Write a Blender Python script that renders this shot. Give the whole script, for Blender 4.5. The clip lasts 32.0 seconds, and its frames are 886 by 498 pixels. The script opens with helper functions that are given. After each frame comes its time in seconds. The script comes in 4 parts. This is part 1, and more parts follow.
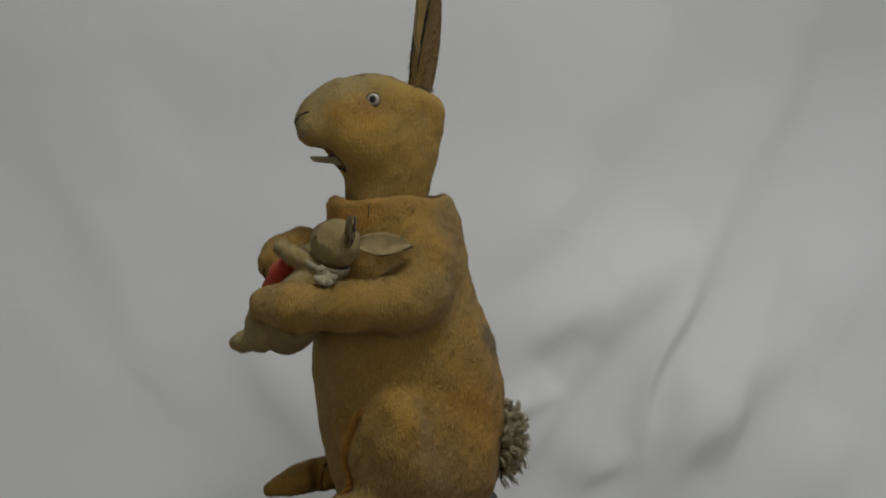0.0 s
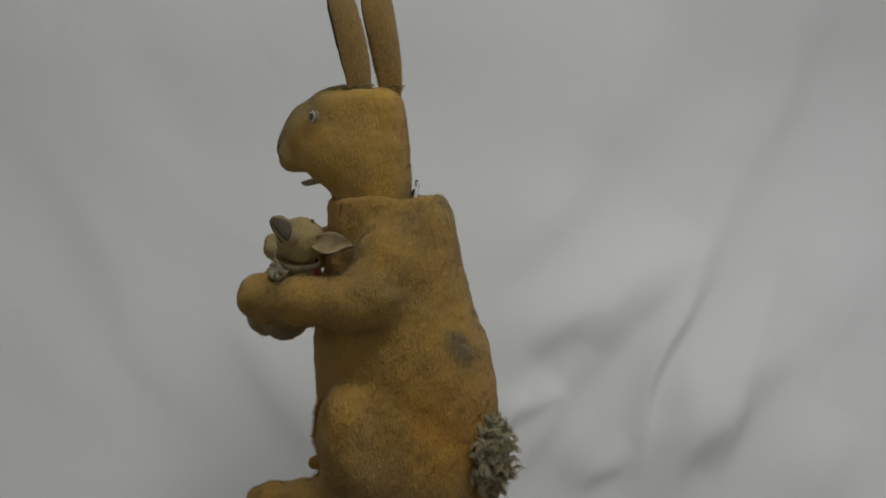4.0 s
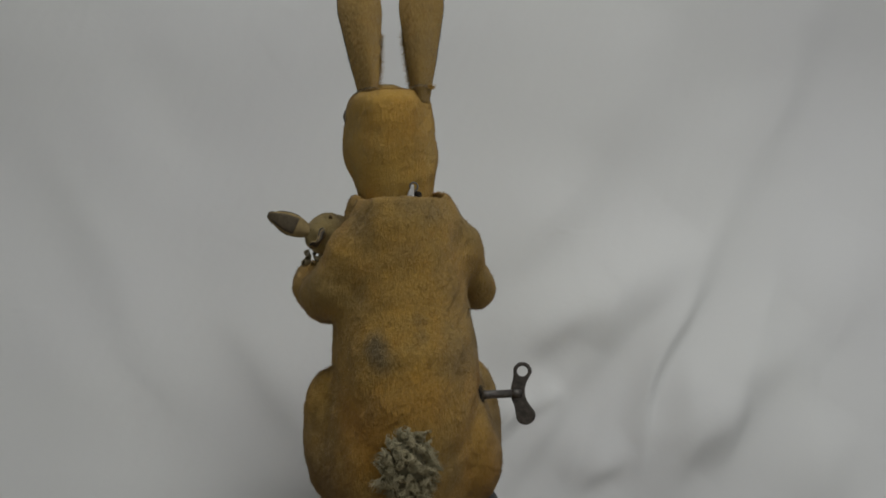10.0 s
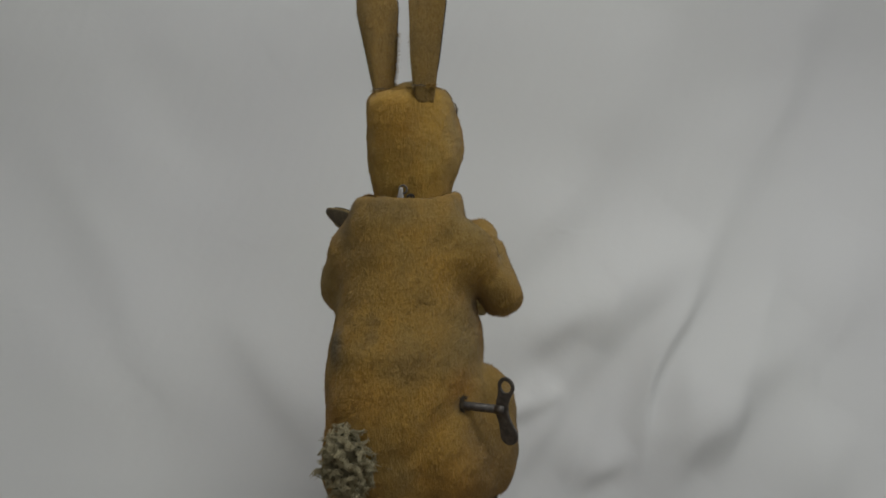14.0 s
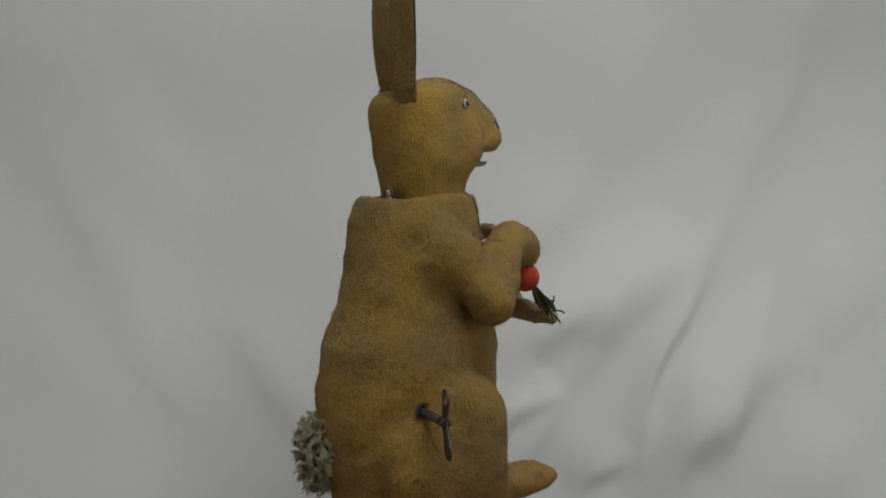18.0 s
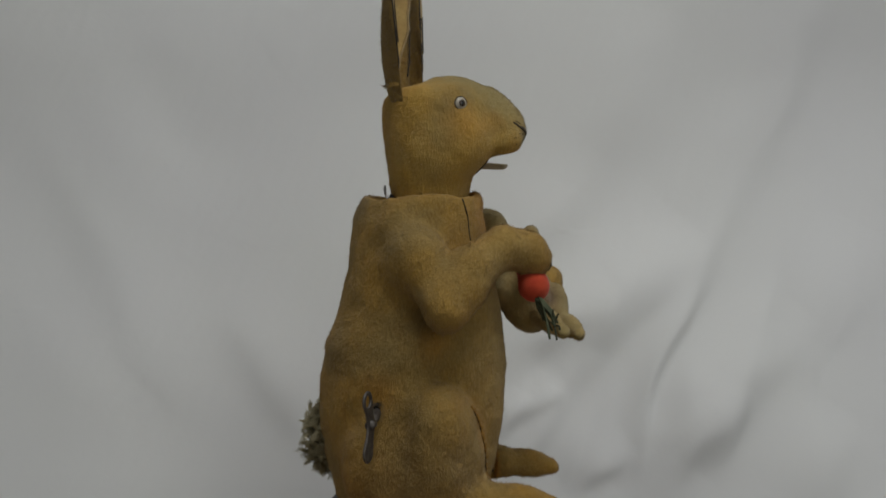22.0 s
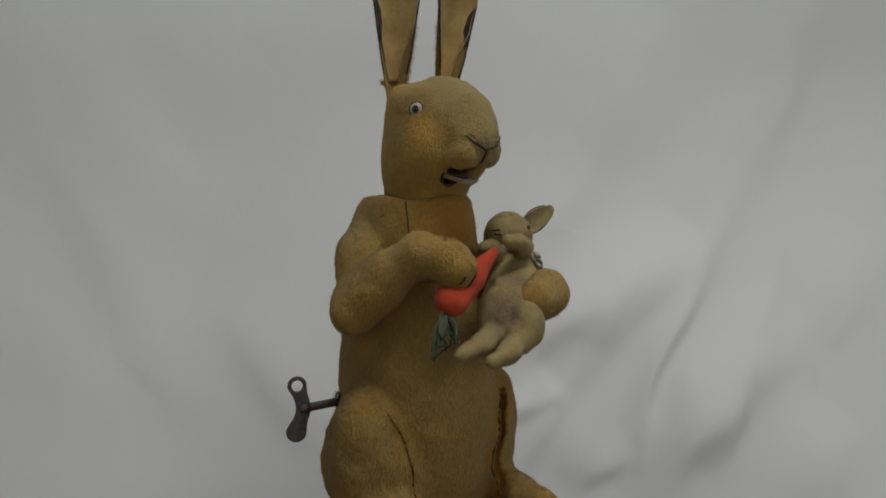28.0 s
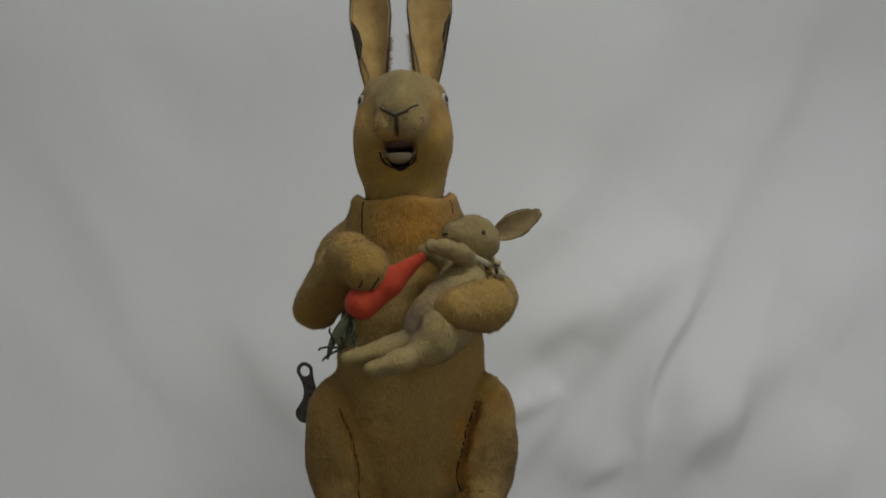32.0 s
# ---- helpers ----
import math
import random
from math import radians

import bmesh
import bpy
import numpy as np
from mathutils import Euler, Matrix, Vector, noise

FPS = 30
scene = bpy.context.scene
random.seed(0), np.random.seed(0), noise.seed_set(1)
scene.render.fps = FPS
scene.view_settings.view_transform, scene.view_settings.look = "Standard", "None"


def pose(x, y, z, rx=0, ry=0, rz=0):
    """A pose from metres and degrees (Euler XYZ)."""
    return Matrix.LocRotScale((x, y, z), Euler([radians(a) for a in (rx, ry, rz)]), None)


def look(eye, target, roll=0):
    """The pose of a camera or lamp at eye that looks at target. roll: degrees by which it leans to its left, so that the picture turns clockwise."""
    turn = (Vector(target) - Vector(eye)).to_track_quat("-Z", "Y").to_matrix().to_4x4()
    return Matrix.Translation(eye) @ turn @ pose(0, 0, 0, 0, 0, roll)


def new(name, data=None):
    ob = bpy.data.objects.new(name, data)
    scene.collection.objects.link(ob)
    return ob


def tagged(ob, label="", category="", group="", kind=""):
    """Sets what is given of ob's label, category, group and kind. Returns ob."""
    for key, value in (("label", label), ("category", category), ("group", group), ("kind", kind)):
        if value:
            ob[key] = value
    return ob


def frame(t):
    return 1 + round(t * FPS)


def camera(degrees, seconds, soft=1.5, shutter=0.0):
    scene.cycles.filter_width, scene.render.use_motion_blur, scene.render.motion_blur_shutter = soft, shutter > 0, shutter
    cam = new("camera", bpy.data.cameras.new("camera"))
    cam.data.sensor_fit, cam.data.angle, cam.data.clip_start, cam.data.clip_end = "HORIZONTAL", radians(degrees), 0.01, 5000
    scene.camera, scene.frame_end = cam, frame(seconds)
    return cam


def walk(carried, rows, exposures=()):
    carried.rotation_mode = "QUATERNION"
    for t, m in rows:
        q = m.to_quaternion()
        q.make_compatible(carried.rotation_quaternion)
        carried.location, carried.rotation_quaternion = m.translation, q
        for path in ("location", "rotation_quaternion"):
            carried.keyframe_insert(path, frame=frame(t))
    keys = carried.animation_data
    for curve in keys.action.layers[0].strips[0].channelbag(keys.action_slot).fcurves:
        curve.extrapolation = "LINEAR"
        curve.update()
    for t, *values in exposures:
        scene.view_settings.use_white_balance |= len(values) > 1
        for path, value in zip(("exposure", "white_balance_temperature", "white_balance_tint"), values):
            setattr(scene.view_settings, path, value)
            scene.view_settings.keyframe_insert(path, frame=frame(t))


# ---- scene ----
# The camera stands still on its tripod before the turntable.
CAM = pose(0.0, -0.95, 0.340, 85.480, 1.516, -2.452)
cam = camera(51.55, 32.0, soft=1.7)
walk(cam, [(0.0, CAM), (32.0, CAM)], exposures=[(0.0, 0.0), (32.0, 0.0)])

# ---- light: one ceiling panel and an added front fill panel in a plain room ----
world = bpy.data.worlds.new("room_air")
scene.world = world
world.use_nodes = True
world.node_tree.nodes["Background"].inputs["Color"].default_value = (0.75, 0.85, 1.0, 1)
world.node_tree.nodes["Background"].inputs["Strength"].default_value = 0.02


def area_lamp(name, m, w, h, watts, color):
    data = bpy.data.lights.new(name, "AREA")
    data.shape, data.size, data.size_y, data.energy, data.color = "RECTANGLE", w, h, watts, color
    ob = new(name, data)
    ob.matrix_world = m
    return ob


area_lamp("ceiling_light", look((0.35, -0.75, 2.36), (0.0, 0.1, 0.2)), 1.1, 0.9, 31.0, (0.965, 0.985, 0.990))
# Added fill from front right, no window there; it lifts the lower parts.
area_lamp("front_fill", look((1.2, -2.4, 0.9), (0.0, 0.2, 0.1)), 1.8, 1.5, 8.5, (0.94, 0.97, 1.0))


# ---- materials ----
class Nodes:
    """A short hand for node materials."""

    def __init__(self, name):
        self.mat = bpy.data.materials.new(name)
        self.mat.use_nodes = True
        self.nt = self.mat.node_tree
        self.bsdf = self.nt.nodes["Principled BSDF"]
        self.coord = self.add("ShaderNodeTexCoord").outputs["Object"]

    def add(self, kind, **given):
        node = self.nt.nodes.new(kind)
        for key, value in given.items():
            if key in node.inputs:
                node.inputs[key].default_value = value
        return node

    def link(self, a, b):
        self.nt.links.new(a, b)

    def stretched(self, sx, sy, sz):
        node = self.add("ShaderNodeMapping", Scale=(sx, sy, sz))
        self.link(self.coord, node.inputs["Vector"])
        return node.outputs["Vector"]

    def noise(self, scale, detail=3.0, rough=0.55, vector=None):
        node = self.add("ShaderNodeTexNoise", Scale=scale, Detail=detail, Roughness=rough)
        self.link(vector or self.coord, node.inputs["Vector"])
        return node.outputs["Fac"]

    def span(self, value, a, b, lo=0.0, hi=1.0):
        node = self.nt.nodes.new("ShaderNodeMapRange")
        self.link(value, node.inputs["Value"])
        for key, v in (("From Min", a), ("From Max", b), ("To Min", lo), ("To Max", hi)):
            node.inputs[key].default_value = v
        return node.outputs["Result"]

    def mix(self, fac, a, b, kind="MIX"):
        node = self.nt.nodes.new("ShaderNodeMix")
        node.data_type, node.blend_type = "RGBA", kind
        for value, socket in ((fac, node.inputs[0]), (a, node.inputs[6]), (b, node.inputs[7])):
            if isinstance(value, (int, float)):
                socket.default_value = value
            elif isinstance(value, tuple):
                socket.default_value = (*value, 1)
            else:
                self.link(value, socket)
        return node.outputs[2]

    def spot(self, where, inner, outer):
        """1 at a place of the thing, 0 outside it, with a ragged edge."""
        node = self.nt.nodes.new("ShaderNodeVectorMath")
        node.operation = "DISTANCE"
        self.link(self.coord, node.inputs[0])
        node.inputs[1].default_value = where
        ragged = self.nt.nodes.new("ShaderNodeMath")
        ragged.operation = "MULTIPLY_ADD"
        self.link(self.noise(90, 3, 0.6), ragged.inputs[0])
        ragged.inputs[1].default_value = (outer - inner) * 0.9
        self.link(node.outputs["Value"], ragged.inputs[2])
        return self.span(ragged.outputs[0], inner + (outer - inner) * 0.3, outer + (outer - inner) * 0.5, 1.0, 0.0)

    def bump(self, height, strength, distance):
        node = self.add("ShaderNodeBump", Strength=strength, Distance=distance)
        self.link(height, node.inputs["Height"])
        self.link(node.outputs["Normal"], self.bsdf.inputs["Normal"])

    def done(self, color, rough, metal=0.0, sheen=0.0):
        if isinstance(color, tuple):
            self.bsdf.inputs["Base Color"].default_value = (*color, 1)
        else:
            self.link(color, self.bsdf.inputs["Base Color"])
        if isinstance(rough, float):
            self.bsdf.inputs["Roughness"].default_value = rough
        else:
            self.link(rough, self.bsdf.inputs["Roughness"])
        self.bsdf.inputs["Metallic"].default_value = metal
        self.bsdf.inputs["Sheen Weight"].default_value = sheen
        self.bsdf.inputs["Sheen Roughness"].default_value = 0.6
        self.bsdf.inputs["Specular IOR Level"].default_value = 0.15 if metal == 0 and sheen > 0 else 0.5
        return self.mat


def plush(name, gold, tan, grey, spots=(), greyness=0.5, hairs=False, worn=1.0):
    """Short worn mohair: gold where the pile is clean, grey where it is rubbed and dusty, streaked along the nap."""
    n = Nodes(name)
    broad = n.noise(11, 3, 0.6)
    middle = n.noise(38, 4, 0.6)
    color = n.mix(n.span(middle, 0.28, 0.75), gold, tan)
    color = n.mix(n.span(broad, 0.52 - 0.2 * greyness, 0.86 - 0.2 * greyness, 0.0, 0.8), color, grey)
    olive = n.noise(1.0, 5, 0.7, n.stretched(26, 26, 17))
    color = n.mix(n.span(olive, 0.40, 0.74, 0.0, 0.24), color, tuple(0.72 * a + 0.02 for a in grey))
    warm = n.noise(1.0, 5, 0.7, n.stretched(-31, 23, -19))
    color = n.mix(n.span(warm, 0.52, 0.72, 0.0, 0.34), color, (gold[0] * 1.0, gold[1] * 0.80, gold[2] * 0.55))
    for where, inner, outer, dark, much in spots:
        fac = n.nt.nodes.new("ShaderNodeMath")
        fac.operation = "MULTIPLY"
        n.link(n.spot(where, inner, outer), fac.inputs[0])
        fac.inputs[1].default_value = much
        color = n.mix(fac.outputs[0], color, dark)
    streak = n.noise(1.0, 4, 0.65, n.stretched(620, 620, 170))
    color = n.mix(n.span(streak, 0.34, 0.70, 0.0, 0.50 * worn), color, (0.48, 0.43, 0.36), "MULTIPLY")
    clump = n.noise(120, 4, 0.7)
    color = n.mix(n.span(clump, 0.50, 0.74, 0.0, 0.26 * worn), color, (0.50, 0.44, 0.36), "MULTIPLY")
    stain = n.noise(1.0, 6, 0.75, n.stretched(52, -47, 30))
    color = n.mix(n.span(stain, 0.56, 0.76, 0.0, 0.18 * worn), color, (0.50, 0.43, 0.34), "MULTIPLY")
    fine = n.noise(1.0, 2, 0.6, n.stretched(1400, 1400, 420))
    color = n.mix(n.span(fine, 0.52, 0.78, 0.0, 0.30), color, (0.54, 0.41, 0.19))
    moth = n.noise(230, 2, 0.5)
    color = n.mix(n.span(moth, 0.72, 0.78, 0.0, 0.14), color, (0.06, 0.04, 0.02))
    if hairs:
        tone = n.span(n.add("ShaderNodeNewGeometry").outputs["Random Per Island"], 0.0, 1.0, 0.0, 1.0)
        dark = n.mix(0.9 * worn, color, (0.75, 0.70, 0.61), "MULTIPLY")
        pale = n.mix(0.36, color, (0.62, 0.46, 0.20))
        color = n.mix(n.span(tone, 0.0, 0.45), dark, color)
        color = n.mix(n.span(tone, 0.6, 1.0), color, pale)
        return n.done(color, 0.85, 0.0, 0.1)
    lumps = n.nt.nodes.new("ShaderNodeMath")
    lumps.operation = "MULTIPLY_ADD"
    n.link(clump, lumps.inputs[0])
    lumps.inputs[1].default_value = 1.2
    n.link(streak, lumps.inputs[2])
    n.bump(lumps.outputs[0], 0.9, 0.0018)
    return n.done(color, 0.95, 0.0, 0.12)


GOLD, TAN, DUST = (0.535, 0.304, 0.052), (0.455, 0.276, 0.064), (0.325, 0.232, 0.084)
SOOT, RUST, UMBER = (0.14, 0.118, 0.078), (0.60, 0.285, 0.035), (0.22, 0.145, 0.055)
PALE = (0.54, 0.385, 0.135)
BODY_SPOTS = [
    ((0.051, 0.066, 0.180), 0.006, 0.018, SOOT, 0.75),
    ((0.047, 0.074, 0.166), 0.006, 0.018, SOOT, 0.6),
    ((0.008, 0.078, 0.202), 0.003, 0.012, SOOT, 0.45),
    ((0.009, 0.082, 0.188), 0.002, 0.011, SOOT, 0.38),
    ((-0.026, 0.074, 0.160), 0.010, 0.030, SOOT, 0.32),
    ((-0.020, 0.055, 0.315), 0.006, 0.024, SOOT, 0.6),
    ((0.010, 0.052, 0.318), 0.006, 0.022, SOOT, 0.5),
    ((0.020, 0.060, 0.270), 0.006, 0.020, SOOT, 0.28),
    ((0.060, 0.030, 0.300), 0.008, 0.030, SOOT, 0.45),
    ((-0.060, 0.000, 0.290), 0.010, 0.045, DUST, 0.7),
    ((0.064, 0.070, 0.110), 0.010, 0.030, SOOT, 0.35),
    ((0.010, -0.078, 0.300), 0.018, 0.055, RUST, 0.70),
    ((0.028, -0.075, 0.285), 0.008, 0.030, RUST, 0.5),
    ((0.050, -0.055, 0.312), 0.006, 0.022, RUST, 0.55),
    ((0.055, 0.072, 0.090), 0.018, 0.050, RUST, 0.50),
    ((0.075, 0.040, 0.110), 0.012, 0.036, RUST, 0.40),
    ((0.015, 0.085, 0.125), 0.010, 0.036, RUST, 0.35),
    ((-0.070, 0.060, 0.040), 0.020, 0.055, RUST, 0.32),
    ((0.000, -0.100, 0.150), 0.035, 0.085, PALE, 0.75),
    ((0.000, -0.095, 0.050), 0.030, 0.070, PALE, 0.60),
    ((-0.010, -0.095, 0.220), 0.025, 0.060, PALE, 0.55),
    ((-0.060, -0.100, 0.265), 0.020, 0.050, PALE, 0.45),
    ((0.055, -0.140, 0.222), 0.020, 0.050, PALE, 0.40),
    ((0.080, -0.075, 0.070), 0.020, 0.050, PALE, 0.45),
    ((-0.080, -0.070, 0.070), 0.020, 0.050, PALE, 0.45),
    ((-0.060, -0.082, 0.085), 0.006, 0.020, RUST, 0.6),
    ((0.055, -0.086, 0.095), 0.006, 0.020, RUST, 0.8),
    ((0.045, -0.090, 0.050), 0.006, 0.022, RUST, 0.8),
    ((-0.068, 0.030, 0.132), 0.008, 0.028, RUST, 0.65),
    ((-0.070, 0.034, 0.112), 0.004, 0.014, SOOT, 0.7),
    ((-0.080, 0.005, 0.055), 0.025, 0.075, UMBER, 0.60),
    ((0.090, -0.005, 0.050), 0.025, 0.065, UMBER, 0.42),
    ((0.070, 0.050, 0.020), 0.015, 0.045, UMBER, 0.40),
    ((-0.066, 0.020, 0.170), 0.015, 0.045, DUST, 0.6),
    # Umber in both armpits: brown pile, partly arm shade put into the colour.
    ((0.072, -0.020, 0.200), 0.006, 0.024, UMBER, 0.5),
    ((-0.066, -0.020, 0.205), 0.008, 0.034, UMBER, 0.6),
    ((-0.070, -0.030, 0.178), 0.006, 0.020, RUST, 0.35),
    # Umber at the elbow, partly painted shade of the arm's underside.
    ((-0.090, -0.028, 0.210), 0.008, 0.026, UMBER, 0.45),
    ((0.085, 0.000, 0.030), 0.015, 0.050, UMBER, 0.45),
    ((-0.095, -0.040, 0.060), 0.015, 0.045, SOOT, 0.20),
    ((0.095, -0.030, 0.050), 0.015, 0.045, SOOT, 0.20)]
body_plush = plush("body_plush", GOLD, TAN, DUST, BODY_SPOTS, 0.5)
body_hair = plush("body_hair", GOLD, TAN, DUST, BODY_SPOTS, 0.5, True)
HEAD_SPOTS = [
    ((0.0, -0.116, 0.090), 0.012, 0.026, (0.47, 0.385, 0.21), 0.8),
    ((-0.0045, -0.103, 0.104), 0.004, 0.013, SOOT, 0.85),
    ((0.0, -0.088, 0.140), 0.03, 0.062, (0.345, 0.275, 0.115), 0.85),
    ((0.0, -0.045, 0.168), 0.025, 0.055, (0.345, 0.275, 0.115), 0.8),
    ((0.045, -0.045, 0.110), 0.010, 0.028, RUST, 0.4),
    ((0.036, -0.075, 0.112), 0.006, 0.018, RUST, 0.55),
    ((-0.036, -0.075, 0.112), 0.006, 0.018, RUST, 0.55),
    ((-0.040, -0.030, 0.128), 0.008, 0.028, SOOT, 0.40),
    ((0.042, -0.036, 0.128), 0.008, 0.024, SOOT, 0.30),
    ((-0.046, -0.020, 0.100), 0.008, 0.030, DUST, 0.6),
    ((-0.045, -0.045, 0.110), 0.010, 0.028, RUST, 0.35),
    ((0.0, 0.045, 0.110), 0.02, 0.05, RUST, 0.3)]
HEAD_GOLD, HEAD_TAN, HEAD_DUST = (0.60, 0.352, 0.062), (0.52, 0.325, 0.074), (0.385, 0.282, 0.102)
head_plush = plush("head_plush", HEAD_GOLD, HEAD_TAN, HEAD_DUST, HEAD_SPOTS, 0.35, False, 0.6)
head_hair = plush("head_hair", HEAD_GOLD, HEAD_TAN, HEAD_DUST, HEAD_SPOTS, 0.35, True, 0.6)
BABY_SPOTS = [
    ((0.010, -0.145, 0.212), 0.010, 0.026, (0.20, 0.13, 0.09), 0.8),
    ((0.032, -0.138, 0.238), 0.006, 0.022, (0.22, 0.15, 0.09), 0.6),
    ((0.040, -0.125, 0.185), 0.010, 0.035, (0.20, 0.14, 0.09), 0.6)]
baby_plush = plush("baby_plush", (0.50, 0.388, 0.158), (0.44, 0.328, 0.132), (0.35, 0.262, 0.118), BABY_SPOTS, 0.5, False, 0.7)
baby_hair = plush("baby_hair", (0.50, 0.388, 0.158), (0.44, 0.328, 0.132), (0.35, 0.262, 0.118), BABY_SPOTS, 0.5, True, 0.7)


def plain_cloth(name, color, other, scale, rough=0.9, weave=900.0, depth=0.0004, sheen=0.1):
    n = Nodes(name)
    c = n.mix(n.span(n.noise(scale, 4, 0.6), 0.35, 0.7), color, other)
    c = n.mix(n.span(n.noise(scale * 9, 3, 0.6), 0.4, 0.75, 0.0, 0.35), c, tuple(v * 0.6 for v in color))
    n.bump(n.noise(weave, 2, 0.5), 0.35, depth)
    return n.done(c, rough, 0.0, sheen)


rust_hair = plain_cloth("rust_hair", (0.55, 0.27, 0.035), (0.34, 0.17, 0.035), 160)
lining_cloth = plain_cloth("ear_lining_felt", (0.56, 0.385, 0.145), (0.36, 0.225, 0.075), 34)
baby_lining = plain_cloth("baby_ear_felt", (0.37, 0.275, 0.125), (0.24, 0.175, 0.085), 110)
dark_edge = plain_cloth("dark_binding", (0.028, 0.022, 0.018), (0.06, 0.045, 0.03), 120)
thread_black = plain_cloth("black_thread", (0.02, 0.016, 0.013), (0.035, 0.028, 0.02), 300)
carrot_felt = plain_cloth("carrot_felt", (0.60, 0.075, 0.028), (0.46, 0.050, 0.02), 60, 0.85)
leaf_felt = plain_cloth("leaf_felt", (0.060, 0.072, 0.034), (0.105, 0.115, 0.062), 160, 0.9, 900.0, 0.0004, 0.0)
sprig_cloth = plain_cloth("sprig_thread", (0.028, 0.032, 0.016), (0.06, 0.065, 0.03), 260, 0.9, 900.0, 0.0004, 0.0)
ribbon_cloth = plain_cloth("cream_ribbon", (0.47, 0.42, 0.275), (0.33, 0.28, 0.17), 200)
lip_cloth = plain_cloth("pale_lip", (0.44, 0.30, 0.19), (0.36, 0.25, 0.15), 120)
welt_cloth = plain_cloth("pale_welt", (0.48, 0.36, 0.19), (0.34, 0.24, 0.11), 160)
palate_cloth = plain_cloth("palate_felt", (0.40, 0.18, 0.13), (0.30, 0.125, 0.09), 90)
mouth_cloth = plain_cloth("mouth_inside", (0.14, 0.045, 0.03), (0.07, 0.025, 0.02), 90)
tooth_paint = plain_cloth("tooth_paint", (0.47, 0.40, 0.26), (0.36, 0.29, 0.17), 160, 0.6)
nose_thread = plain_cloth("nose_thread", (0.055, 0.042, 0.03), (0.11, 0.085, 0.055), 300)
baby_eye_cloth = plain_cloth("worn_brown_eye", (0.17, 0.105, 0.045), (0.09, 0.06, 0.03), 300)
rim_cloth = plain_cloth("eye_rim_cloth", (0.09, 0.07, 0.045), (0.14, 0.11, 0.07), 200)
wool_mat = plain_cloth("tail_wool", (0.48, 0.42, 0.26), (0.30, 0.255, 0.145), 60)
wool_dark = plain_cloth("tail_wool_core", (0.20, 0.175, 0.105), (0.14, 0.12, 0.07), 60)
disc_mat = plain_cloth("black_paint", (0.012, 0.012, 0.012), (0.02, 0.02, 0.02), 40, 0.45, 500, 0.0002, 0.0)


def iron_material():
    n = Nodes("worn_iron")
    c = n.mix(n.span(n.noise(180, 4, 0.65), 0.4, 0.7), (0.10, 0.092, 0.085), (0.17, 0.15, 0.13))
    n.bump(n.noise(600, 3, 0.6), 0.3, 0.0003)
    return n.done(c, n.span(n.noise(140, 3, 0.6), 0.3, 0.7, 0.42, 0.7), 0.75)


iron = iron_material()


def glossy(name, color, rough):
    n = Nodes(name)
    c = n.mix(n.span(n.noise(700, 2, 0.5), 0.3, 0.7), color, tuple(v * 0.75 for v in color))
    return n.done(c, rough)


eye_white = glossy("eye_white", (0.48, 0.43, 0.34), 0.38)
eye_iris = glossy("eye_iris", (0.075, 0.052, 0.036), 0.12)
eye_black = glossy("eye_black", (0.008, 0.007, 0.006), 0.05)
bright_wire = glossy("bright_wire", (0.16, 0.15, 0.14), 0.3)


def cotton_material():
    n = Nodes("white_cotton")
    c = n.mix(n.span(n.noise(2.2, 3, 0.5), 0.35, 0.7), (0.765, 0.76, 0.755), (0.79, 0.79, 0.765))
    c = n.mix(n.span(n.noise(6.0, 4, 0.6), 0.62, 0.8, 0.0, 0.22), c, (0.70, 0.67, 0.665))
    c = n.mix(n.span(n.spot((0.22, 0.40, 0.42), 0.10, 0.42), 0.0, 1.0, 0.0, 0.6), c, (0.785, 0.78, 0.75))
    stain = n.spot((-0.56, 0.40, 0.0), 0.004, 0.035)
    c = n.mix(n.span(stain, 0.0, 1.0, 0.0, 0.3), c, (0.66, 0.60, 0.62))
    n.bump(n.noise(14, 4, 0.6), 0.25, 0.003)
    return n.done(c, n.span(n.noise(4, 2, 0.5), 0.3, 0.7, 0.55, 0.75))


cotton = cotton_material()
wall_paint = plain_cloth("wall_paint", (0.72, 0.72, 0.70), (0.68, 0.68, 0.66), 3, 0.85, 200, 0.0005, 0.0)
floor_paint = plain_cloth("grey_floor", (0.30, 0.28, 0.26), (0.24, 0.23, 0.21), 4, 0.6, 200, 0.0005, 0.0)
table_wood = plain_cloth("table_wood", (0.28, 0.19, 0.11), (0.2, 0.13, 0.07), 8, 0.5, 120, 0.0004, 0.0)


# ---- shapes as fields: each function takes points (n, 3) and gives a distance ----
def smin(a, b, k):
    h = np.maximum(k - np.abs(a - b), 0.0) / k
    return np.minimum(a, b) - h * h * k * 0.25


def smax(a, b, k):
    return -smin(-a, -b, k)


def ball(P, c, r):
    """An ellipsoid with its three radii."""
    r = np.array(r, np.float32)
    d = P - np.array(c, np.float32)
    k0 = np.sqrt(((d / r) ** 2).sum(1)) + 1e-9
    k1 = np.sqrt(((d / r ** 2) ** 2).sum(1)) + 1e-9
    return k0 * (k0 - 1.0) / k1


def limb(P, points, k=0.012):
    """A chain of tapered rounded pieces through (x, y, z, radius)."""
    out = None
    for (ax, ay, az, ra), (bx, by, bz, rb) in zip(points, points[1:]):
        a, b = np.array((ax, ay, az), np.float32), np.array((bx, by, bz), np.float32)
        ab = b - a
        h = np.clip(((P - a) @ ab) / (ab @ ab), 0.0, 1.0)
        d = np.sqrt((((P - a) - h[:, None] * ab) ** 2).sum(1)) - (ra + (rb - ra) * h)
        out = d if out is None else smin(out, d, k)
    return out


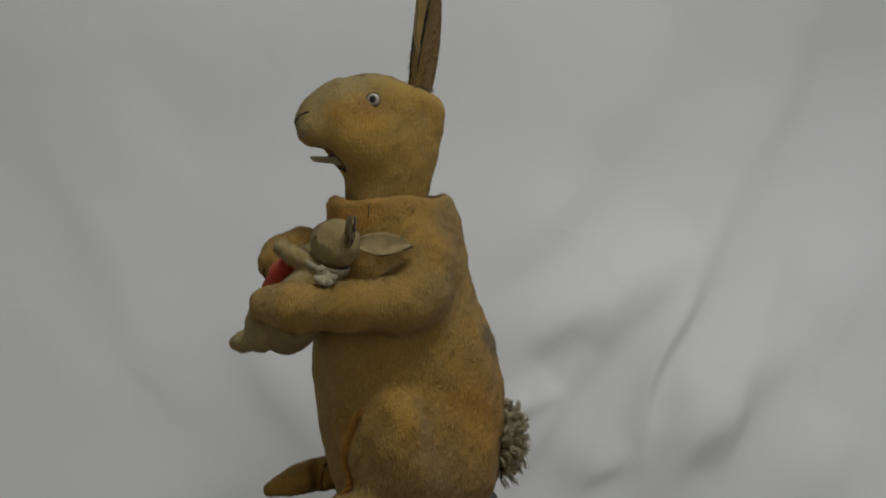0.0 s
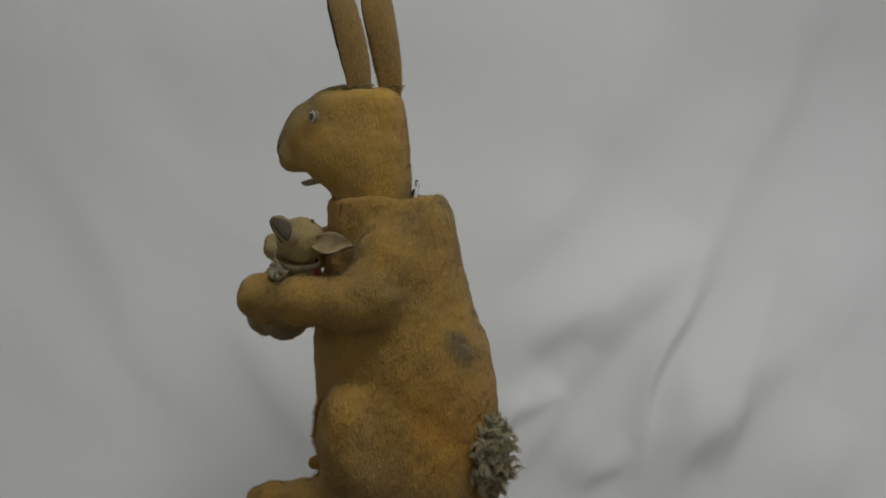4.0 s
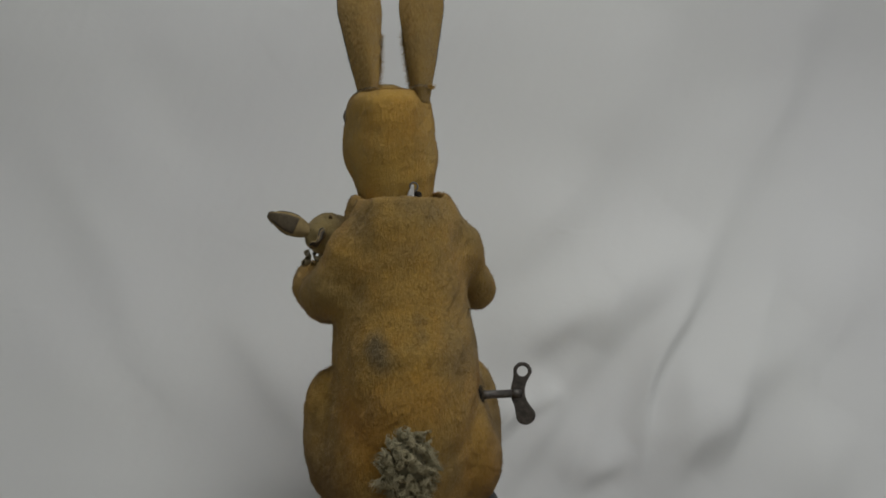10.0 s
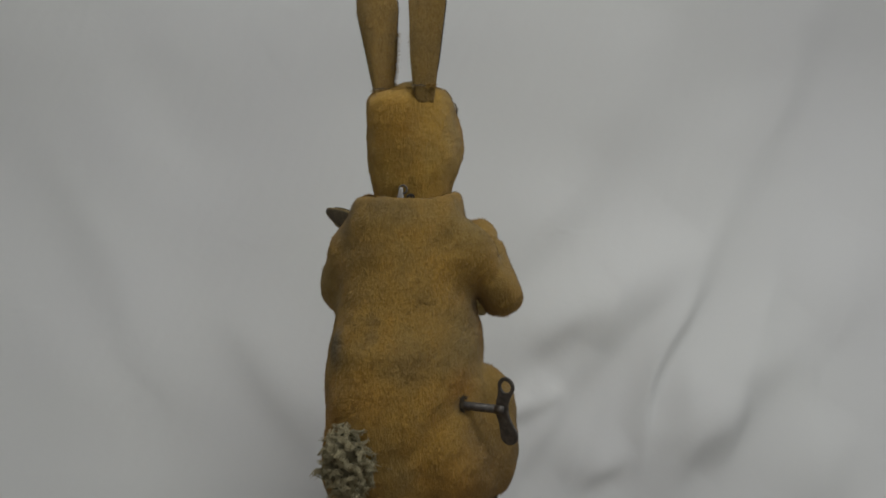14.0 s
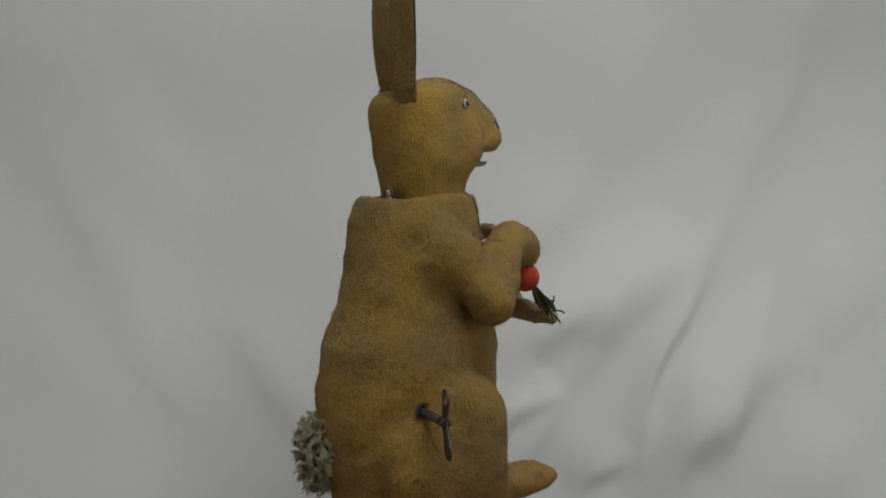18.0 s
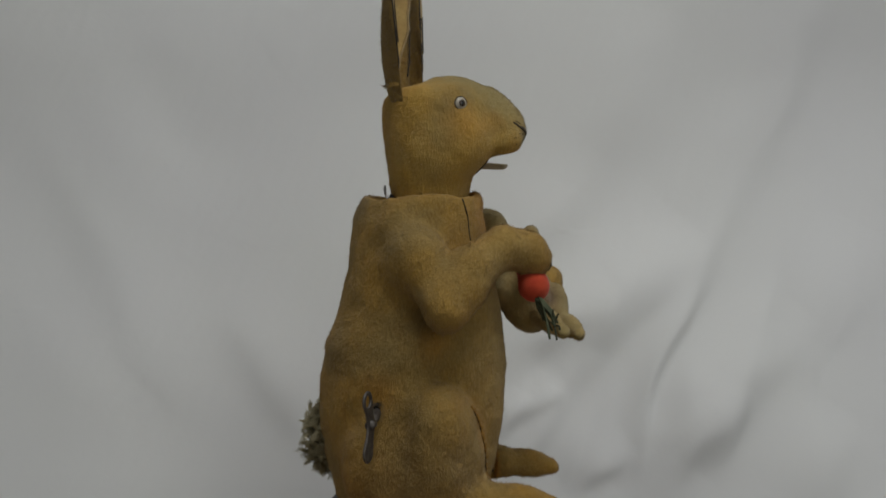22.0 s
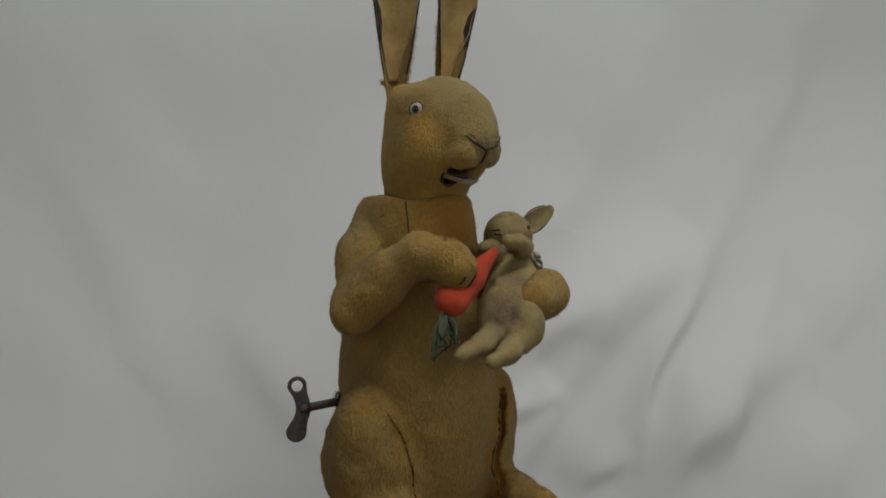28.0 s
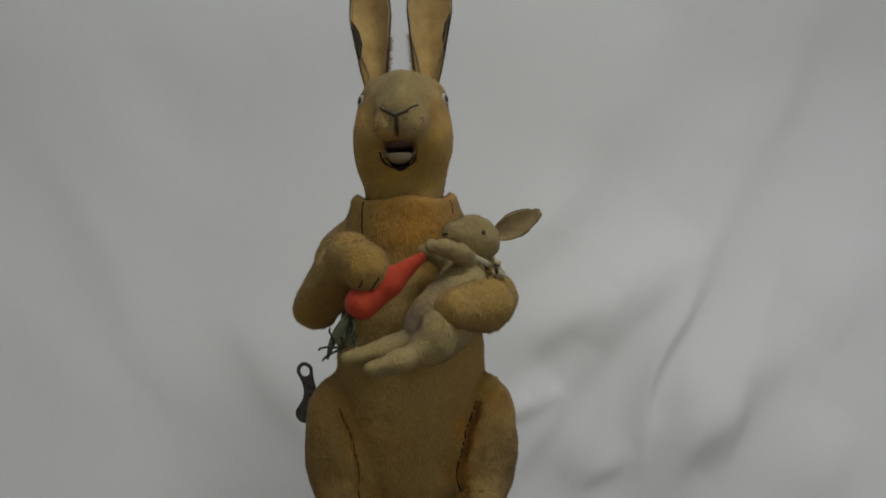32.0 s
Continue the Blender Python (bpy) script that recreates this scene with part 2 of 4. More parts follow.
WAVES = [(random.Random(50 + k).uniform(0, 6.28), Vector([random.Random(90 + 3 * k + j).gauss(0, 1) for j in range(3)]).normalized()) for k in range(9)]


def lump(P, amp, size):
    """A soft unevenness, as of hand-stuffed cloth."""
    d = np.zeros(len(P), np.float32)
    for k, (ph, w) in enumerate(WAVES):
        d += np.sin(P @ np.array(w, np.float32) * (6.28 / size * (0.7 + 0.11 * k)) + ph)
    return d * np.float32(amp / 3)


def loft(P, rows, power=2.4):
    """An upright body through sections (z, centre x, half width, front y, back y)."""
    rows = np.array(rows, np.float32)
    z = np.clip(P[:, 2], rows[0, 0], rows[-1, 0])
    t = np.interp(z, rows[:, 0], np.arange(len(rows)))
    i = np.minimum(t.astype(int), len(rows) - 2)
    f = (t - i)[:, None]
    a, b = rows[i], rows[i + 1]
    p, q = rows[np.maximum(i - 1, 0)], rows[np.minimum(i + 2, len(rows) - 1)]
    s = 0.5 * (2 * a + (b - p) * f + (2 * p - 5 * a + 4 * b - q) * f * f + (3 * a - p - 3 * b + q) * f ** 3)
    cx, hw, yf, yb = s[:, 1], s[:, 2], s[:, 3], s[:, 4]
    cy, hd = (yf + yb) / 2, (yb - yf) / 2
    u, v = np.abs(P[:, 0] - cx) / hw, np.abs(P[:, 1] - cy) / hd
    g = (u ** power + v ** power + 1e-12) ** (1 / power)
    d = (g - 1) * np.minimum(hw, hd) * 1.05
    return smax(smax(d, P[:, 2] - rows[-1, 0], 0.012), rows[0, 0] - P[:, 2], 0.012)


def skin(field, lo, hi, step):
    """The zero surface of a field in a box, as vertices, quads and vertex normals (surface nets)."""
    lo, hi = np.array(lo, np.float64), np.array(hi, np.float64)
    n = np.ceil((hi - lo) / step).astype(int) + 1
    ax = [(lo[k] + step * np.arange(n[k])).astype(np.float32) for k in range(3)]
    G = np.stack(np.meshgrid(*ax, indexing="ij"), -1).reshape(-1, 3)
    V = np.concatenate([field(G[i:i + 400000]) for i in range(0, len(G), 400000)]).reshape(n)
    inside = V < 0
    cells = tuple(n - 1)
    total, count = np.zeros(cells + (3,), np.float32), np.zeros(cells, np.float32)
    corners = [(i, j, k) for i in (0, 1) for j in (0, 1) for k in (0, 1)]
    cut = lambda A, o: A[o[0]:o[0] + cells[0], o[1]:o[1] + cells[1], o[2]:o[2] + cells[2]]
    for axis in range(3):
        for c in corners:
            if c[axis]:
                continue
            d = list(c)
            d[axis] = 1
            va, vb = cut(V, c), cut(V, d)
            cross = (va < 0) != (vb < 0)
            t = np.where(cross, va / np.where(cross, va - vb, 1), 0)
            for k in range(3):
                total[..., k] += np.where(cross, c[k] + (t if k == axis else 0), 0)
            count += cross
    live = count > 0
    index = np.full(cells, -1, np.int64)
    index[live] = np.arange(live.sum())
    where = np.argwhere(live)
    verts = (lo + step * (where + total[live] / count[live][:, None])).astype(np.float32)
    quads = []
    for axis in range(3):
        a, b = [k for k in range(3) if k != axis]
        sl = [slice(None)] * 3
        s0, s1 = list(sl), list(sl)
        s0[axis], s1[axis] = slice(0, -1), slice(1, None)
        sa, sb = inside[tuple(s0)], inside[tuple(s1)]
        edge = np.argwhere(sa != sb)
        edge = edge[(edge[:, a] > 0) & (edge[:, b] > 0) & (edge[:, a] < cells[a]) & (edge[:, b] < cells[b])]
        flip = sa[tuple(edge.T)] ^ (axis == 1)
        def at(da, db):
            e = edge.copy()
            e[:, a] -= da
            e[:, b] -= db
            return index[tuple(e.T)]
        q = np.stack([at(1, 1), at(0, 1), at(0, 0), at(1, 0)], 1)
        q[~flip] = q[~flip][:, ::-1]
        quads.append(q)
    quads = np.concatenate(quads)
    def slope(X):
        e = np.float32(step * 0.25)
        g = np.stack([field(X + e * v) - field(X - e * v) for v in np.eye(3, dtype=np.float32)], 1) / (2 * e)
        return g
    for _ in range(2):
        g = slope(verts)
        m = (g ** 2).sum(1) + 1e-6
        move = (field(verts) / m)[:, None] * g
        verts = verts - np.clip(move, -step, step)
    g = slope(verts)
    return verts, quads, g / (np.linalg.norm(g, axis=1)[:, None] + 1e-9)


def mesh_from(name, verts, faces, material, normals=None):
    me = bpy.data.meshes.new(name)
    me.from_pydata(np.asarray(verts, float).tolist(), [], np.asarray(faces).tolist() if not isinstance(faces, list) else faces)
    me.materials.append(material)
    me.polygons.foreach_set("use_smooth", [True] * len(me.polygons))
    me.update()
    if normals is not None:
        me.normals_split_custom_set_from_vertices(np.asarray(normals, float).tolist())
    return me


def roughen(v, normals, amp, size):
    """Small uneven bumps of old stuffing and worn pile."""
    k = 1 / size
    d = np.array([noise.noise(Vector(p) * k) + 0.55 * noise.noise(Vector(p) * k * 2.3) for p in v.tolist()], np.float32)
    return v + normals * (d * amp)[:, None]


def child(name, me, parent, label=""):
    ob = new(name, me)
    ob.parent = parent
    if label:
        ob["label"] = label
    return ob


def some(verts, quads, normals, keep):
    """The part of a skin whose faces are kept."""
    q = quads[keep]
    used = np.unique(q)
    back = np.zeros(len(verts), np.int64)
    back[used] = np.arange(len(used))
    return verts[used], back[q], normals[used]


def field_part(name, field, lo, hi, step, material, parent, label="", origin=(0, 0, 0)):
    v, q, g = skin(field, lo, hi, step)
    return child(name, mesh_from(name, v - np.array(origin), q, material, g), parent, label)


def tubes(paths, radius, sides=6, taper=False):
    """Round cords along paths, as verts and faces."""
    verts, faces = [], []
    for path in paths:
        pts = [Vector(p) for p in path]
        start = len(verts)
        for i, p in enumerate(pts):
            way = (pts[min(i + 1, len(pts) - 1)] - pts[max(i - 1, 0)]).normalized()
            side = way.cross(Vector((0.31, 0.52, 0.79))).normalized()
            up = way.cross(side)
            r = radius * (1 - 0.75 * i / (len(pts) - 1)) if taper else radius
            verts += [tuple(p + r * (math.cos(a) * side + math.sin(a) * up)) for a in [2 * math.pi * k / sides for k in range(sides)]]
        for i in range(len(pts) - 1):
            for k in range(sides):
                a, b = start + i * sides + k, start + i * sides + (k + 1) % sides
                faces.append((a, b, b + sides, a + sides))
        faces.append(tuple(start + k for k in reversed(range(sides))))
        faces.append(tuple(start + (len(pts) - 1) * sides + k for k in range(sides)))
    return verts, faces


def on_skin(field, points, steps=24, lift=0.0):
    """Points slid on to a field's surface; more points are put between them."""
    pts = [Vector(p) for p in points]
    dense = [pts[i].lerp(pts[i + 1], k / steps) for i in range(len(pts) - 1) for k in range(steps)] + [pts[-1]]
    X = np.array(dense, np.float32)
    e = np.float32(0.0008)
    for _ in range(6):
        g = np.stack([field(X + e * v) - field(X - e * v) for v in np.eye(3, dtype=np.float32)], 1) / (2 * e)
        X = X - ((field(X) - lift) / ((g ** 2).sum(1) + 1e-6))[:, None] * g
    return [tuple(map(float, x)) for x in X]


def pile(name, verts, quads, normals, count, length, lean, material, parent, rng, width=0.00035, flow=(0, 0, -1), label=""):
    """Short hairs all over a skin, leaning along the nap."""
    tri = np.concatenate([quads[:, [0, 1, 2]], quads[:, [0, 2, 3]]])
    a, b, c = verts[tri[:, 0]], verts[tri[:, 1]], verts[tri[:, 2]]
    area = np.linalg.norm(np.cross(b - a, c - a), axis=1)
    pick = rng.choice(len(tri), count, p=area / area.sum())
    u, v = rng.random(count), rng.random(count)
    over = u + v > 1
    u[over], v[over] = 1 - u[over], 1 - v[over]
    w = (1 - u - v)[:, None]
    u, v = u[:, None], v[:, None]
    p = a[pick] * w + b[pick] * u + c[pick] * v
    n = normals[tri[pick, 0]] * w + normals[tri[pick, 1]] * u + normals[tri[pick, 2]] * v
    n /= np.linalg.norm(n, axis=1)[:, None] + 1e-9
    flow = np.array(flow, float)
    f = flow - (n @ flow)[:, None] * n
    lean = rng.uniform(lean - 0.35, lean + 0.15, (count, 1))
    tuft = np.zeros((count, 3))
    for k, (ph, w) in enumerate(WAVES):
        tuft += np.sin(p @ np.array(w) * (6.28 / 0.011 * (0.6 + 0.17 * k)) + ph)[:, None] * np.array(WAVES[(k + 4) % 9][1])
    way = n * (1 - lean) + f * lean + 0.07 * tuft + rng.normal(0, 0.13, (count, 3))
    way /= np.linalg.norm(way, axis=1)[:, None] + 1e-9
    side = np.cross(way, n + rng.normal(0, 0.3, (count, 3)))
    side /= np.linalg.norm(side, axis=1)[:, None] + 1e-9
    size = length * rng.uniform(0.45, 1.3, (count, 1))
    p = p - n * 0.0004
    V = np.stack([p - side * width / 2, p + side * width / 2, p + way * size], 1).reshape(-1, 3)
    F = np.arange(count * 3).reshape(-1, 3)
    N = np.repeat(n * 0.62 + way * 0.38, 3, axis=0)
    N /= np.linalg.norm(N, axis=1)[:, None]
    ob = child(name, mesh_from(name, V, F, material, N), parent, label)
    ob["kind"] = "stuff"
    return ob


def fuzz(name, paths, count, length, material, parent, rng, width=0.0004, spread=0.6, out=(0, 0, 0), label=""):
    """Loose hairs that stick out along a line."""
    V = []
    for path in paths:
        pts = np.array([tuple(p) for p in path], float)
        for _ in range(count):
            t = rng.random() * (len(pts) - 1)
            i = min(int(t), len(pts) - 2)
            a = pts[i] * (1 - t + i) + pts[i + 1] * (t - i)
            d = np.array(out, float) + rng.normal(0, spread, 3)
            d /= np.linalg.norm(d) + 1e-9
            sd = np.cross(d, rng.normal(0, 1, 3))
            sd /= np.linalg.norm(sd) + 1e-9
            V += [a - sd * width / 2, a + sd * width / 2, a + d * length * rng.uniform(0.4, 1.2)]
    ob = child(name, mesh_from(name, np.array(V), np.arange(len(V)).reshape(-1, 3), material), parent, label)
    ob["kind"] = "stuff"
    return ob


# ---- the turn of the table and the nod of the head ----
SECONDS = 32.0


def turn_at(t):
    s = t - 16.0
    return math.degrees(math.radians(141.6) - 0.156792 * s + 0.0001285 * s * s)


NOD_T = (0, 2, 6, 9, 12, 17, 20, 23, 26, 29, 32)
NOD_P = (0.145, 0.056, -0.140, -0.343, 0.165, 0.387, 0.165, -0.114, -0.067, -0.152, 0.154)
PIVOT = Vector((0.0, -0.0200, 0.283))


def nod_at(t):
    phase = 2 * math.pi * (t - 16.0) / 0.724616 - 0.11538 + float(np.interp(t, NOD_T, NOD_P))
    return -9.8 * math.cos(phase)


# ---- setting: an added room out of view, the table, the white sheet ----
def slab(name, lo, hi, material, label, category, kind="structure"):
    bm = bmesh.new()
    bmesh.ops.create_cube(bm, size=1.0)
    for v in bm.verts:
        v.co = Vector([lo[k] + (v.co[k] + 0.5) * (hi[k] - lo[k]) for k in range(3)])
    bmesh.ops.bevel(bm, geom=bm.edges[:], offset=0.004, segments=2, affect="EDGES")
    me = bpy.data.meshes.new(name)
    bm.to_mesh(me)
    bm.free()
    me.materials.append(material)
    return tagged(new(name, me), label, category, kind=kind)


FLOOR, TABLE, CEIL = -0.78, -0.032, 2.42
slab("floor", (-2.0, -2.6, FLOOR - 0.1), (2.0, 1.6, FLOOR), floor_paint, "plain grey floor of the room", "floor")
# Ceiling and walls stay out of view; they are added for bounced light.
slab("ceiling", (-2.0, -2.6, CEIL), (2.0, 1.6, CEIL + 0.1), wall_paint, "unseen white ceiling, added to bounce light", "ceiling")
slab("wall_north", (-2.0, 1.5, FLOOR), (2.0, 1.6, CEIL), wall_paint, "unseen white wall behind the sheet, added to close the room", "wall")
slab("wall_south", (-2.0, -2.6, FLOOR), (2.0, -2.5, CEIL), wall_paint, "unseen white wall, added to bounce light", "wall")
slab("wall_west", (-2.1, -2.6, FLOOR), (-2.0, 1.6, CEIL), wall_paint, "unseen white wall, added to bounce light", "wall")
slab("wall_east", (2.0, -2.6, FLOOR), (2.1, 1.6, CEIL), wall_paint, "unseen white wall, added to bounce light", "wall")

# folds of the sheet: line of the overhang in (x, z), half width, length of the slack above it, depth
FOLDS = [
    ([(0.675, 0.622), (0.654, 0.574), (0.631, 0.533), (0.602, 0.436), (0.563, 0.368), (0.518, 0.309), (0.479, 0.238)], 0.0285, 0.1, 0.0130),
    ([(0.543, 0.338), (0.496, 0.271), (0.454, 0.198), (0.415, 0.139), (0.382, 0.097), (0.353, 0.059), (0.336, 0.007), (0.322, -0.05), (0.314, -0.093)], 0.0173, 0.06, 0.0148),
    ([(0.454, 0.198), (0.406, 0.128), (0.372, 0.086), (0.344, 0.037), (0.33, -0.014), (0.316, -0.079)], 0.0052, 0.02, 0.0115),
    ([(0.437, 0.572), (0.399, 0.497), (0.366, 0.42), (0.329, 0.365), (0.277, 0.302)], 0.0450, 0.12, 0.0140),
    ([(0.315, 0.353), (0.259, 0.286), (0.213, 0.237), (0.168, 0.189), (0.124, 0.15)], 0.0230, 0.08, 0.0114),
    ([(0.449, 0.239), (0.393, 0.183), (0.33, 0.137), (0.285, 0.09), (0.249, 0.053), (0.226, 0.023)], 0.0299, 0.09, 0.0310),
    ([(0.276, 0.083), (0.24, 0.045), (0.217, 0.008), (0.193, -0.044), (0.169, -0.094)], 0.0149, 0.05, 0.0156),
    ([(0.231, 0.03), (0.189, 0.012), (0.151, -0.009), (0.121, -0.042)], 0.0092, 0.04, 0.0101),
    ([(0.316, 0.161), (0.264, 0.13), (0.212, 0.099), (0.169, 0.069), (0.133, 0.032)], 0.0230, 0.07, 0.0226),
    ([(0.587, 0.124), (0.554, 0.083), (0.52, 0.054), (0.479, 0.026), (0.439, -0.01), (0.399, -0.049), (0.364, -0.084), (0.328, -0.14)], 0.0276, 0.09, 0.0332),
    ([(0.488, 0.029), (0.458, -0.006), (0.437, -0.041), (0.415, -0.09)], 0.0138, 0.05, 0.0101),
    ([(0.62, -0.009), (0.593, -0.049), (0.568, -0.088), (0.535, -0.133)], 0.0207, 0.07, 0.0139),
    ([(0.72, 0.232), (0.681, 0.168), (0.654, 0.122), (0.622, 0.063)], 0.0322, 0.09, 0.0118),
    ([(0.27, 0.022), (0.246, -0.022), (0.222, -0.073), (0.21, -0.115)], 0.0080, 0.03, 0.0065),
    ([(0.31, 0.067), (0.288, 0.007), (0.267, -0.044), (0.25, -0.101)], 0.0103, 0.035, 0.0068),
    ([(0.316, -0.05), (0.283, -0.072), (0.251, -0.087), (0.218, -0.112)], 0.0115, 0.05, 0.0118),
    ([(0.209, 0.008), (0.186, -0.029), (0.159, -0.072), (0.144, -0.114)], 0.0069, 0.03, 0.0068),
    ([(0.174, 0.024), (0.143, -0.005), (0.121, -0.042)], 0.0069, 0.03, 0.0060),
    ([(-0.625, 0.569), (-0.589, 0.477), (-0.549, 0.392), (-0.507, 0.324), (-0.463, 0.24), (-0.418, 0.151), (-0.366, 0.072), (-0.292, -0.005), (-0.204, -0.073)], 0.0391, 0.12, 0.0153),
    ([(-0.556, 0.617), (-0.505, 0.509), (-0.45, 0.398), (-0.391, 0.304), (-0.323, 0.211)], 0.0460, 0.12, 0.0110),
    ([(-0.425, 0.12), (-0.391, 0.088), (-0.349, 0.049), (-0.307, -0.005)], 0.0092, 0.04, 0.0013),
    ([(-0.423, 0.632), (-0.377, 0.564), (-0.322, 0.471), (-0.249, 0.367)], 0.0575, 0.14, 0.0094),
    ([(-0.281, 0.178), (-0.247, 0.114), (-0.206, 0.044), (-0.157, -0.024), (-0.118, -0.083)], 0.0253, 0.08, 0.0145),
    ([(-0.617, 0.22), (-0.536, 0.108), (-0.459, 0.03), (-0.352, -0.054)], 0.0460, 0.12, 0.0094),
    ([(-0.324, 0.281), (-0.274, 0.301), (-0.232, 0.32)], 0.0057, 0.02, 0.0006),
    ([(-0.199, 0.603), (-0.166, 0.592), (-0.124, 0.584)], 0.0069, 0.02, 0.0009),
    ([(0.27, 0.585), (0.304, 0.578), (0.347, 0.581)], 0.0069, 0.02, 0.0009),
]


wrinkle = random.Random(17)
for _ in range(26):
    x, z, long = wrinkle.uniform(0.14, 0.62), wrinkle.uniform(-0.10, 0.16), wrinkle.uniform(0.05, 0.13)
    a = wrinkle.gauss(-2.15, 0.20)
    FOLDS.append(([(x - long * math.cos(a), z - long * math.sin(a)), (x, z), (x + long * math.cos(a + 0.18), z + long * math.sin(a + 0.18))],
                  wrinkle.uniform(0.005, 0.012), wrinkle.uniform(0.02, 0.04), wrinkle.uniform(0.0012, 0.0034)))
for _ in range(22):
    x, z, long = wrinkle.uniform(-0.55, 0.60), wrinkle.uniform(0.10, 0.60), wrinkle.uniform(0.03, 0.10)
    a = wrinkle.gauss(-2.2 if x > 0 else -0.95, 0.35)
    FOLDS.append(([(x - long * math.cos(a), z - long * math.sin(a)), (x, z), (x + long * math.cos(a + 0.2), z + long * math.sin(a + 0.2))],
                  wrinkle.uniform(0.005, 0.012), wrinkle.uniform(0.02, 0.04), wrinkle.uniform(0.0006, 0.0016) * (1.0 if x > 0 else 0.45)))


def smooth_line(line, steps=10):
    """A curve through the points (Catmull-Rom)."""
    p = np.array([line[0]] + list(line) + [line[-1]], float)
    out = []
    for i in range(1, len(p) - 2):
        for f in np.arange(steps) / steps:
            a, b, c, d = p[i - 1:i + 3]
            out.append(0.5 * (2 * b + (c - a) * f + (2 * a - 5 * b + 4 * c - d) * f * f + (3 * b - a - 3 * c + d) * f ** 3))
    return np.array(out + [p[-1]])


def sheet_offset(X, Z):
    """Slack cloth that bulges forward above each fold line and tucks back under it."""
    out = np.zeros_like(X)
    for line, width, slack, depth in FOLDS:
        pts = smooth_line(line)
        near = (X > pts[:, 0].min() - 0.3) & (X < pts[:, 0].max() + 0.3) & (Z > pts[:, 1].min() - 0.3) & (Z < pts[:, 1].max() + 0.3)
        x, z = X[near], Z[near]
        best = np.full(x.shape, 9.0)
        for a, c in zip(pts[:-1], pts[1:]):
            ab = c - a
            h = np.clip(((x - a[0]) * ab[0] + (z - a[1]) * ab[1]) / (ab @ ab + 1e-12), 0, 1)
            dx, dz = x - a[0] - h * ab[0], z - a[1] - h * ab[1]
            d = np.hypot(dx, dz) * np.sign(np.sign(ab[0]) * (dz * ab[0] - dx * ab[1]))
            best = np.where(np.abs(d) < np.abs(best), d, best)
        chord = pts[-1] - pts[0]
        along = np.clip(((x - pts[0, 0]) * chord[0] + (z - pts[0, 1]) * chord[1]) / (chord @ chord), 0, 1)
        ends = np.sin(math.pi * along) ** 1.4
        w = width * (1.15 - 0.3 * along)
        rise = 0.5 + 0.5 * np.tanh(best / w)
        out[near] -= depth * ends * rise * np.exp(-(np.maximum(best, 0) / slack) ** 2)
    return out


def lean_back(Z):
    """The sheet is pulled forward at its foot, so that its lower half faces a little upwards."""
    t = np.clip((0.52 - Z) / 1.15, 0, 1)
    return 0.04 - 0.30 * t * t * (3 - 2 * t)


def build_sheet():
    """A white cotton sheet that hangs behind the stand, from near the ceiling down to the floor."""
    BACK = 0.42
    xs = np.linspace(-1.3, 1.3, 520)
    zs = np.concatenate([np.linspace(1.7, 0.72, 60)[:-1], np.linspace(0.72, -0.24, 300)[:-1], np.linspace(-0.24, FLOOR + 0.004, 40)])
    XX, ZZ = np.meshgrid(xs, zs)
    rip = np.array([[noise.noise(Vector((x * 6, z * 3.4, 0.3))) * 0.0036 + noise.noise(Vector((x * 24 - z * 14, z * 8, 4.0))) * 0.0007
                     + noise.noise(Vector((x * 70 - z * 45, z * 22 + x * 10, 9.0))) * 0.00040 for x in xs] for z in zs])
    sx = np.clip((XX - 0.15) / 0.45, 0, 1)
    sl = np.clip((-0.05 - XX) / 0.45, 0, 1)
    swell = 1 + 0.42 * sx * sx * (3 - 2 * sx) + 0.30 * sl * sl * (3 - 2 * sl)
    tuck = 0.075 * sx * sx * np.clip((ZZ - 0.30) / 0.5, 0, 1) ** 2
    V = np.stack([XX, BACK + 0.04 + (lean_back(ZZ) - 0.04) * swell + sheet_offset(XX, ZZ) + rip - tuck, ZZ], -1).reshape(-1, 3)
    h, w = XX.shape
    i = np.arange(h * w).reshape(h, w)
    F = np.stack([i[:-1, :-1], i[1:, :-1], i[1:, 1:], i[:-1, 1:]], -1).reshape(-1, 4)
    ob = new("backdrop_sheet", mesh_from("backdrop_sheet", V, F, cotton))
    thick = ob.modifiers.new("thickness", "SOLIDIFY")
    thick.thickness, thick.offset = 0.0015, -1.0
    return tagged(ob, "white cotton backdrop sheet, creased and hanging in swags", "backdrop", kind="structure")


build_sheet()


def build_table():
    ob = tagged(new("table"), "small wooden table under the black turntable", "table")
    ob.location = (0, 0, FLOOR)
    top = TABLE - FLOOR
    for name, lo, hi in [("tabletop", (-0.28, -0.32, top - 0.03), (0.28, 0.05, top))] + [
            ("leg", (x, y, 0.0), (x + 0.04, y + 0.04, top - 0.03)) for x in (-0.26, 0.22) for y in (-0.30, 0.0)]:
        part_ob = slab(name, lo, hi, table_wood, "", "", "")
        part_ob.parent = ob
    return ob


build_table()


def lathe(profile, sides=96):
    verts, faces = [], []
    for r, z in profile:
        verts += [(r * math.cos(2 * math.pi * k / sides), r * math.sin(2 * math.pi * k / sides), z) for k in range(sides)]
    for i in range(len(profile) - 1):
        for k in range(sides):
            a, b = i * sides + k, i * sides + (k + 1) % sides
            faces.append((a, b, b + sides, a + sides))
    faces.append(tuple(reversed(range(sides))))
    faces.append(tuple((len(profile) - 1) * sides + k for k in range(sides)))
    return verts, faces


